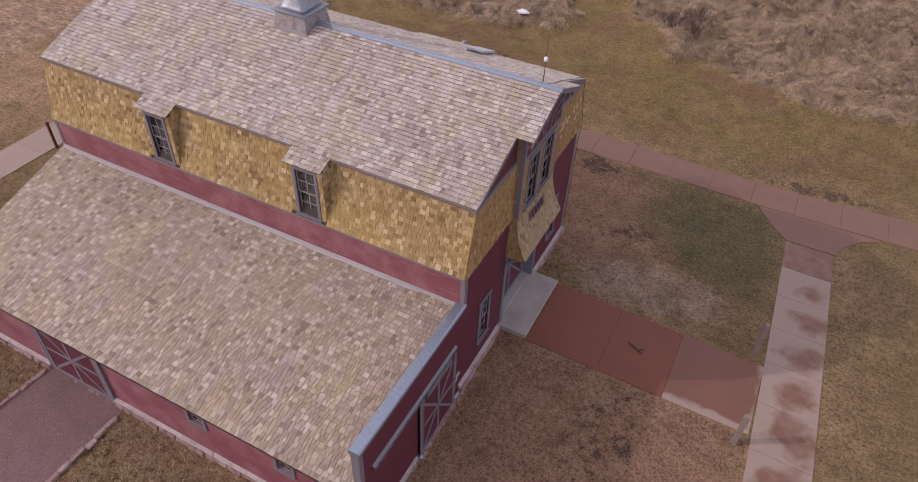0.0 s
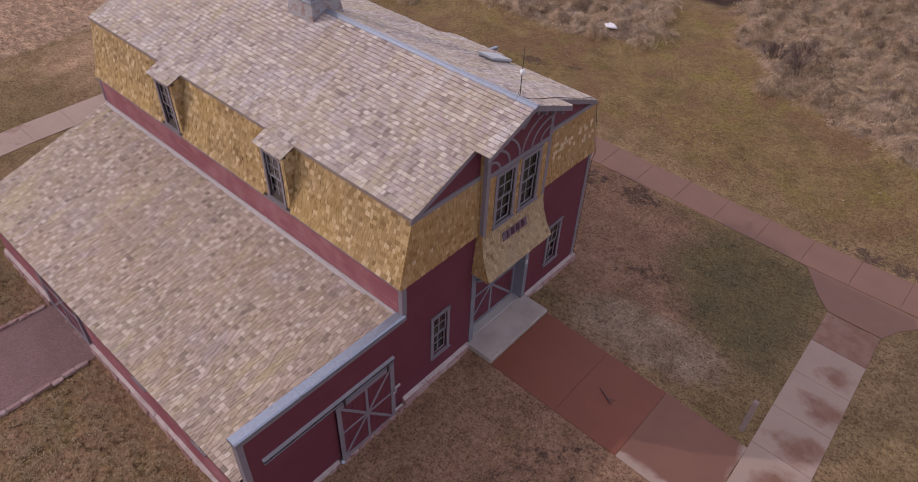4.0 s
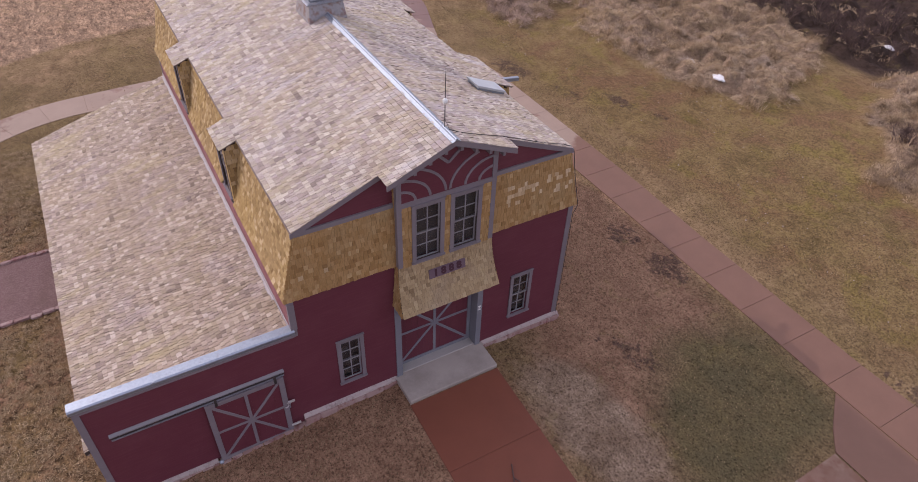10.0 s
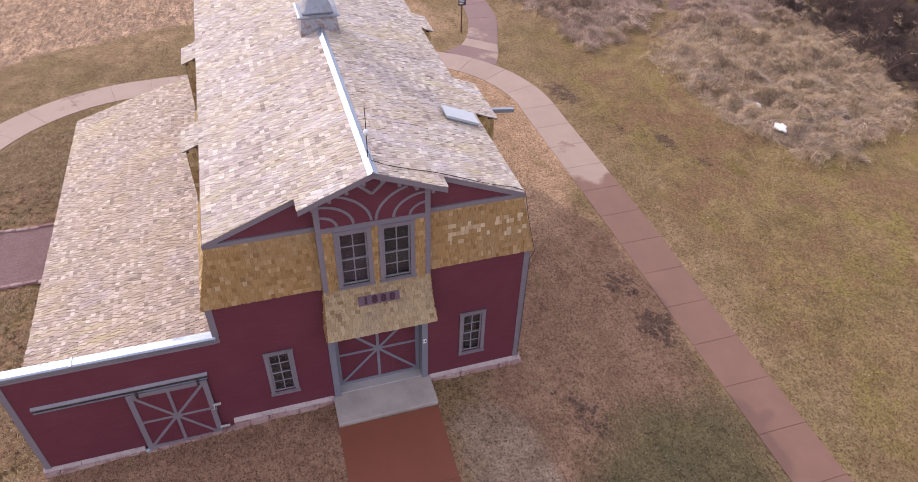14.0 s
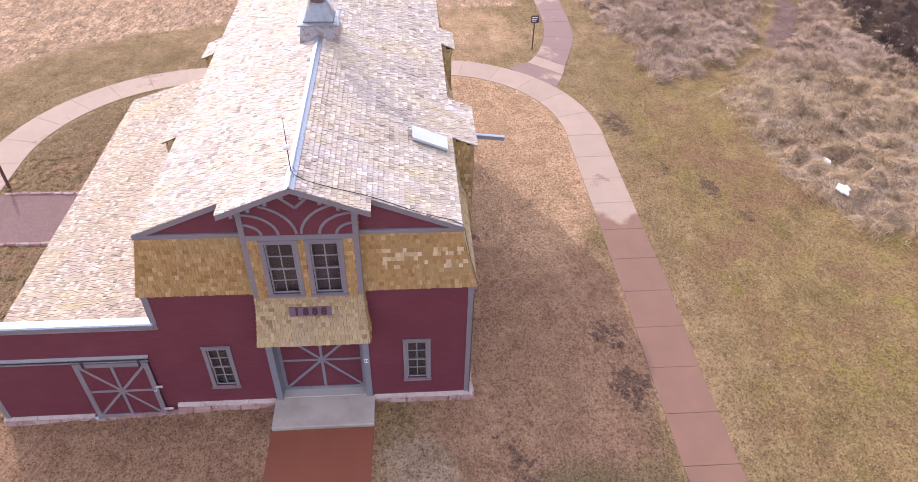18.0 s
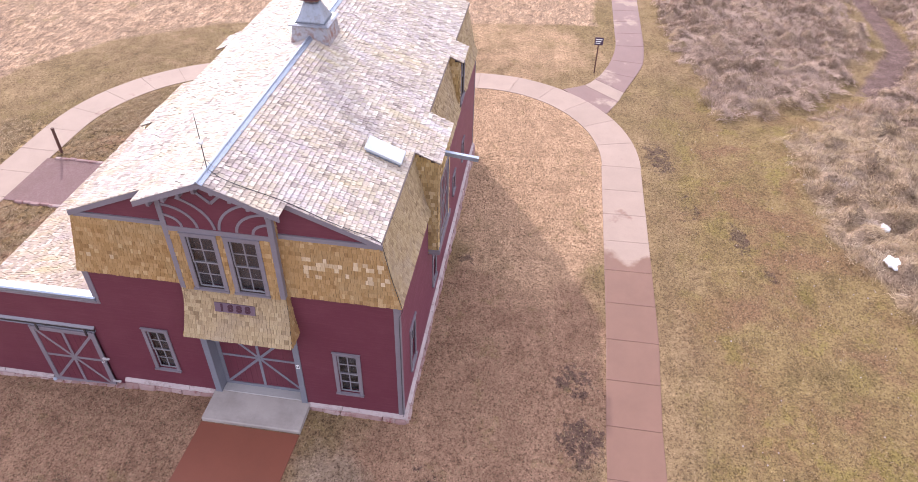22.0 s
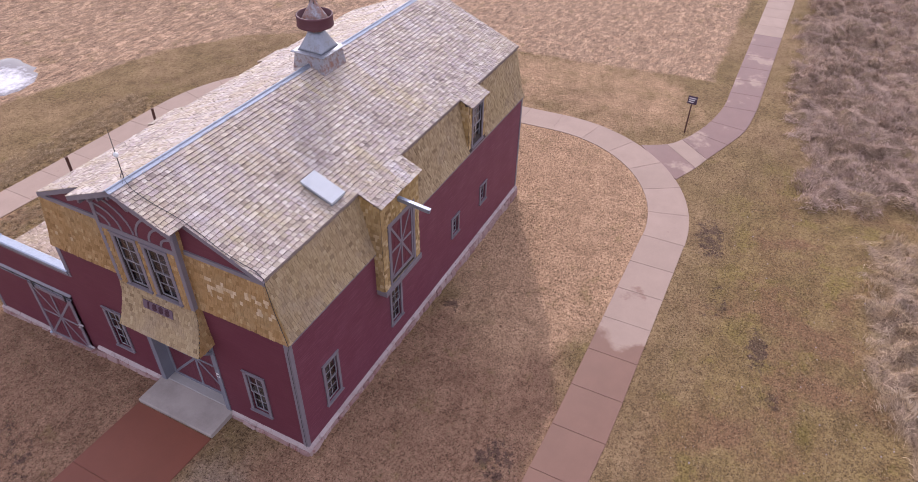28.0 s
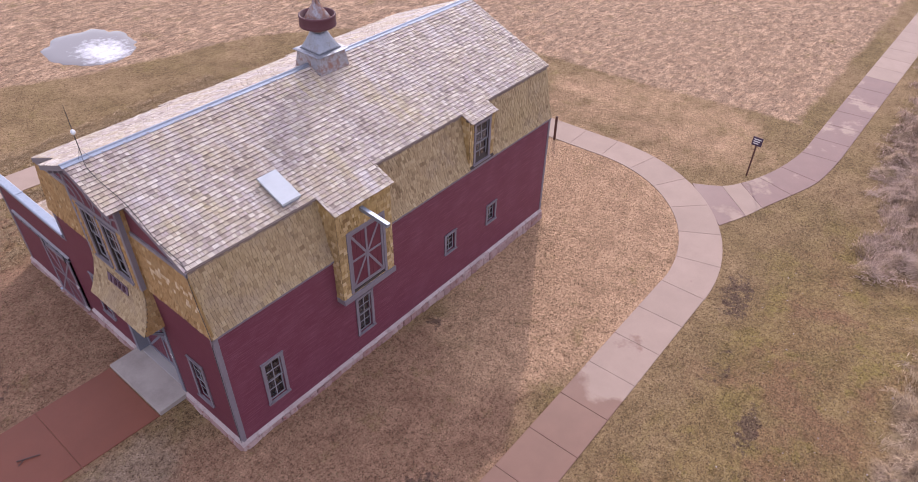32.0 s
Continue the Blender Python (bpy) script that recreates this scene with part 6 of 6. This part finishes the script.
# a fallen stick on the walk
stick = thing("fallen_stick", (-1.1, 16.24, float(land(-1.1, 16.24)) + 0.03), "thin forked stick lying on the damp walk", "stick")
zs = float(land(-1.1, 16.24)) + 0.045
part(Geo().beam((-1.39, 16.38, zs), (-0.81, 16.1, zs + 0.01), 0.03, 0.03), "twig", twig_mat, stick)
part(Geo().beam((-1.0, 16.2, zs + 0.005), (-0.78, 16.3, zs + 0.01), 0.018, 0.018), "twig", twig_mat, stick)
def timber_post(x, y, h):
    """A squat weathered timber upright at the corner of two paths."""
    z = float(land(x, y))
    ob = thing("timber_post", (x, y, z), "weathered pale timber post at the path corner", "post", "timber posts")
    r = random.Random(int(y))
    rings = []
    for t in (0, 0.3, 0.7, 0.96, 1.0):
        e = 0.02 if t == 1.0 else 0
        rings.append([(x + u * (0.085 - e) + r.uniform(-0.006, 0.006), y + w * (0.075 - e) + r.uniform(-0.006, 0.006), z - 0.05 + (h + 0.05) * t) for u, w in ((-1, -0.8), (-0.8, -1), (0.8, -1), (1, -0.8), (1, 0.8), (0.8, 1), (-0.8, 1), (-1, 0.8))])
    part(Geo().loft(rings), "shaft", timber_mat, ob)


timber_post(2.60, 18.12, 1.45)
timber_post(2.64, 14.12, 1.4)

# ---------- dry vegetation, snow and ice ----------
def comb(x, y):
    """The way in which the grass is laid at a place."""
    return 2.6 * np.sin(0.37 * x + 1.3 * np.sin(0.21 * y)) + 2.1 * np.sin(0.43 * y + 1.1 * np.sin(0.31 * x + 2))


def blades(x, y, z, height, width, lean, r, wild=0.8, way=None):
    """One mesh of bent blades rooted at the places given; each is an upright strip that ends in a drooping tip."""
    n = len(x)
    a = (comb(x, y) if way is None else way) + r.normal(0, wild, n)
    h, ln, w = height * r.uniform(0.45, 1.2, n), lean * r.uniform(0.3, 1.3, n), width * r.uniform(0.6, 1.4, n)
    px, py, dx, dy = -np.sin(a) * w / 2, np.cos(a) * w / 2, np.cos(a) * ln, np.sin(a) * ln
    V = np.empty((n, 5, 3))
    V[:, 0] = np.stack([x - px, y - py, z], 1)
    V[:, 1] = np.stack([x + px, y + py, z], 1)
    V[:, 2] = np.stack([x + dx * 0.45 + px * 0.8, y + dy * 0.45 + py * 0.8, z + h * 0.8], 1)
    V[:, 3] = np.stack([x + dx * 0.45 - px * 0.8, y + dy * 0.45 - py * 0.8, z + h * 0.8], 1)
    V[:, 4] = np.stack([x + dx, y + dy, z + h * 0.7], 1)
    k = np.arange(n) * 5
    loops = np.stack([k, k + 1, k + 2, k + 3, k + 3, k + 2, k + 4], 1).ravel()
    starts = np.stack([np.arange(n) * 7, np.arange(n) * 7 + 4], 1).ravel()
    me = bpy.data.meshes.new("blades")
    me.vertices.add(5 * n)
    me.vertices.foreach_set("co", V.astype(np.float32).ravel())
    me.loops.add(7 * n)
    me.loops.foreach_set("vertex_index", loops.astype(np.int32))
    me.polygons.add(2 * n)
    me.polygons.foreach_set("loop_start", starts.astype(np.int32))
    me.update(calc_edges=True)
    me.validate()
    return me


SNOW = ((-14.8, 37.95), (-17.6, 38.6), (-13.7, 50.9))


def strands(x, y, z, way, length, rise, width, r):
    """One mesh of strands that rise from a tussock, curl aside and hang over along their way."""
    n = len(x)
    c, d = np.cos(way), np.sin(way)
    curl = way + r.normal(0, 0.75, n)
    V = np.empty((n, 5, 3))
    for k, (out, up, w) in enumerate(((0.0, 0.0, 0.9), (0.45, 1.0, 1.0))):
        cx, cy, h = x + c * length * out, y + d * length * out, z + rise * up
        V[:, 2 * k] = np.stack([cx + d * width * w / 2, cy - c * width * w / 2, h], 1)
        V[:, 2 * k + 1] = np.stack([cx - d * width * w / 2, cy + c * width * w / 2, h + width * 0.25], 1)
    V[:, 4] = np.stack([x + c * length * 0.45 + np.cos(curl) * length * 0.55, y + d * length * 0.45 + np.sin(curl) * length * 0.55, z + rise * r.uniform(0.3, 0.9, n)], 1)
    k = np.arange(n) * 5
    loops = np.stack([k, k + 2, k + 3, k + 1, k + 2, k + 4, k + 3], 1).ravel()
    starts = np.stack([np.arange(n) * 7, np.arange(n) * 7 + 4], 1).ravel()
    me = bpy.data.meshes.new("strands")
    me.vertices.add(5 * n)
    me.vertices.foreach_set("co", V.astype(np.float32).ravel())
    me.loops.add(7 * n)
    me.loops.foreach_set("vertex_index", loops.astype(np.int32))
    me.polygons.add(2 * n)
    me.polygons.foreach_set("loop_start", starts.astype(np.int32))
    me.update(calc_edges=True)
    me.validate()
    return me


def meadow(x0, x1, y0, y1, clumps, per, mat, label, seed, length=0.36, rise=0.13, width=0.017, gaps=0.3, upright=0.12):
    """Tussocks of tall grass wherever the unmown field reaches: most are swept over one way by the wind, in drifts that swirl; a few stand."""
    r = np.random.RandomState(seed)
    cx, cy = r.uniform(x0, x1, clumps), r.uniform(y0, y1, clumps)
    patchy = np.sin(0.9 * cx + 2.1 * np.sin(0.7 * cy)) * np.sin(0.8 * cy + 1.9 * np.sin(0.6 * cx + 1))
    bare = np.clip(0.5 + depth_in(cx, cy, THICKET) / 1.5, 0, 1)
    keep = (brush_field(cx, cy) > 0.5 + r.uniform(-0.32, 0.32, clumps)) & (r.uniform(0, 1, clumps) < 1.1 - gaps * 0.5 + gaps * patchy) & (r.uniform(0, 1, clumps) > 0.93 * bare)
    for sx, sy in SNOW:
        keep &= np.hypot(cx - sx, cy - sy) > 0.5
    cx, cy = cx[keep], cy[keep]
    n = len(cx)
    big = np.clip(np.exp(r.normal(0, 0.33, n)), 0.45, 1.6)
    wind = comb(cx, cy) + r.normal(0, 0.75, n)
    stand = (r.uniform(0, 1, n) < upright).astype(float)
    B, W, S = np.repeat(big, per), np.repeat(wind, per), np.repeat(stand, per)
    m = n * per
    ox, oy = r.normal(0, 0.13, m) * B, r.normal(0, 0.13, m) * B
    x, y = np.repeat(cx, per) + ox, np.repeat(cy, per) + oy
    way = np.where(S > 0, np.arctan2(oy, ox) + r.normal(0, 0.4, m), W + r.normal(0, 0.38, m))
    ln = length * B * r.uniform(0.45, 1.25, m) * (1 - 0.45 * S)
    up = rise * B * r.uniform(0.25, 1.2, m) * (1 + 0.9 * S)
    me = strands(x, y, ground_z(x, y) - 0.02, way, ln, up, width * r.uniform(0.6, 1.4, m), r)
    me.materials.append(mat)
    return tagged(new("tall_grass", me), label, "tall grass", kind="stuff")


meadow(-29, 16, 35, 57, 11500, 34, brush_mat, "matted tall dry straw grass", 1, gaps=0.5)
meadow(-62, -27, 30.5, 52, 11000, 30, brush_mauve, "matted tall dry mauve grass", 2, width=0.020, gaps=0.15, upright=0.06)


def lawn_grass(count, seed):
    """Short dormant blades over the mown ground near the barn, clear of walks and walls."""
    r = np.random.RandomState(seed)
    x, y = r.uniform(-34, 11, count), r.uniform(-3, 37, count)
    clear = (y > 27.05) & (y < 29.35) | (y > 14.55) & (y < 18.0) & (x > -6) & (x < 3) | (x > 2.6) & (x < 5.5) & (y < 27.5) | (x > 1.6) & (x < 6.2) & (y > 25) & (y < 28)
    clear |= (x > -22.2) & (x < -5.4) & (y > 6.2) & (y < 21.1) | (x > -18.4) & (x < -14.55) & (y < 6.6) & (y > 0.3) | (y > -1.5) & (y < 0.8) & (x > -20.7)
    for cx, cy, lo, hi, ok in ((-21.6, 20.3, 6.8, 8.95, (x < -21.4) & (y > 20.1)), (-20.65, 8.5, 7.65, 9.75, (x < -20.3) & (y < 8.7))):
        d = np.hypot(x - cx, y - cy)
        clear |= ok & (d > lo) & (d < hi)
    clear |= (x < -28.4) & (x > -30.6) & (y > 8.9) & (y < 20.5) | (x < -27.4) & (y > 24.5) & (y < 30.4)
    clear |= brush_field(x, y) > 0.5
    thin = 0.5 + 0.5 * np.sin(2.1 * x + 1.7 * np.sin(1.9 * y)) * np.sin(1.6 * y + 1.3 * np.sin(2.3 * x))
    keep = ~clear & (r.uniform(0, 1, count) < 0.35 + 0.65 * thin) & ((depth_in(x, y, GREEN) < 0) | (r.uniform(0, 1, count) < 0.3))
    x, y = x[keep], y[keep]
    me = blades(x, y, ground_z(x, y) - 0.004, 0.05, 0.020, 0.065, r, 1.6)
    me.materials.append(tuft_mat)
    return tagged(new("lawn_grass", me), "short dormant lawn grass", "grass", kind="stuff")


lawn_grass(300000, 3)


def rough_lawn(clumps, per, x0, x1, y0, y1, seed):
    """Lumpy, longer turf beside the wing."""
    r = np.random.RandomState(seed)
    cx, cy = r.uniform(x0, x1, clumps), r.uniform(y0, y1, clumps)
    keep = ~((cx > -18.5) & (cx < -14.4) & (cy > 0.7) | (cy > -1.5) & (cy < 0.85) | (cx > 2.4) & (cx < 5.6) | (cx < -21) & (np.hypot(cx + 20.65, cy - 8.5) > 7.5))
    cx, cy = cx[keep], cy[keep]
    n = len(cx)
    big = np.repeat(r.uniform(0.5, 1.4, n), per)
    ox, oy = r.normal(0, 0.075, n * per) * big, r.normal(0, 0.075, n * per) * big
    x, y = np.repeat(cx, per) + ox, np.repeat(cy, per) + oy
    me = blades(x, y, land(x, y) + 0.05 * big * np.exp(-(ox**2 + oy**2) / 0.006), 0.055 * big, 0.014, 0.10 * big, r, 0.9, np.arctan2(oy, ox))
    me.materials.append(rough_mat)
    return tagged(new("rough_grass", me), "lumpy straw-coloured grass beside the wing", "grass", kind="stuff")


rough_lawn(5200, 28, -26, 3, -3.5, 6.15, 9)


def shrub(x, y, h, seed):
    """A bare many-stemmed bush of tapering twigs."""
    r = random.Random(seed)
    z = float(ground_z(x, y))
    ob = thing("bare_shrub", (x, y, z), "bare purple-brown shrub among the tall grass", "shrub")
    stems, twigs = Geo(), Geo()

    def grow(g, p, d, ln, w, level):
        q = p + d * ln
        s = d.cross(Vector((0.3, 0.5, 0.8))).normalized()
        t = d.cross(s)
        g.loft([[p + s * w, p - s * w * 0.5 + t * w * 0.87, p - s * w * 0.5 - t * w * 0.87], [q + s * w * 0.5, q - s * w * 0.25 + t * w * 0.43, q - s * w * 0.25 - t * w * 0.43]], False)
        if level:
            for _ in range(3):
                e = (d + Vector((r.uniform(-1, 1), r.uniform(-1, 1), r.uniform(-0.3, 0.7))) * 0.75).normalized()
                grow(twigs, p + d * ln * r.uniform(0.5, 1), e, ln * r.uniform(0.5, 0.8), w * 0.55, level - 1)

    for _ in range(8):
        a, l = r.uniform(0, 6.28), r.uniform(0.2, 0.8)
        grow(stems, Vector((x + r.uniform(-0.25, 0.25), y + r.uniform(-0.25, 0.25), z - 0.05)), Vector((math.cos(a) * l, math.sin(a) * l, 1)).normalized(), h * r.uniform(0.32, 0.48), 0.018, 3 if seed % 2 else 4)
    tagged(part(stems, "stem_base", twig_mat, ob), kind="stuff")
    tagged(part(twigs, "twig_mass", twig_mat, ob), kind="stuff")


thicket = random.Random(5)
planted = 0
while planted < 84:
    sx, sy = thicket.uniform(-42, -9.5), thicket.uniform(48, 62)
    if depth_in(sx, sy, THICKET) > 0.5 and abs(sx + 13.7) + abs(sy - 50.9) > 1.3 and thicket.random() < (1.0 if sy < 55 else 0.55):
        shrub(sx, sy, thicket.uniform(1.2, 2.4), planted)
        planted += 1
for k in range(6):
    shrub(-4.5 + thicket.uniform(-2.6, 2.6), 42.2 + thicket.uniform(-1.6, 1.6), thicket.uniform(1.0, 1.7), 80 + k)


def lump(name, x, y, rx, ry, h, mat, label, category, kind="", ragged=0.55):
    z = float(ground_z(x, y)) + (0.14 if h > 0.05 else 0.0)
    g, n, rings = Geo(), 44, []
    for t in (1.0, 0.92, 0.7, 0.35, 0.05):
        ring = []
        for i in range(n):
            a = 2 * math.pi * i / n
            w = 1 + ragged * (noise.noise(Vector((math.cos(a) * 2.1 + x, math.sin(a) * 2.1 + y, 0))) + 0.5 * noise.noise(Vector((math.cos(a) * 6 + x, math.sin(a) * 6 + y, 2))))
            ring.append((x + rx * t * w * math.cos(a), y + ry * t * w * math.sin(a), z + h * (1 - t ** 3) - (0.05 if t == 1.0 else 0)))
        rings.append(ring)
    g.loft(rings)
    return tagged(shell(g, name, mat, smooth=True), label, category, kind=kind)


for x, y, rx, ry in ((-14.8, 37.95, 0.42, 0.33), (-17.6, 38.6, 0.3, 0.2), (-13.7, 50.9, 0.4, 0.24)):
    lump("snow_patch", x, y, rx, ry, 0.07, snow_mat, "leftover patch of old snow in the grass", "snow")
lump("ice_puddle", -18.2, -12.9, 3.0, 3.5, 0.02, ice_mat, "frozen puddle with a white crust in the field", "puddle", "structure", 0.2)
chips = Geo()
for k in range(120):
    x, y = rnd.uniform(-26, 4), rnd.uniform(31.0, 37.5)
    t, a, z = rnd.uniform(0.018, 0.04), rnd.uniform(0, 6.28), float(ground_z(x, y)) - 0.005
    foot = [(x + t * math.cos(a + q * 1.257) * rnd.uniform(0.7, 1.2), y + t * math.sin(a + q * 1.257) * rnd.uniform(0.7, 1.2), z) for q in range(5)]
    crown = [(x + (px - x) * 0.6, y + (py - y) * 0.6, z + t * rnd.uniform(0.6, 0.9)) for px, py, _ in foot]
    chips.loft([foot, crown])
tagged(shell(chips, "pale_stones", ledge_mat), "scattered pale stone chips in the turf", "stone chips", kind="stuff")
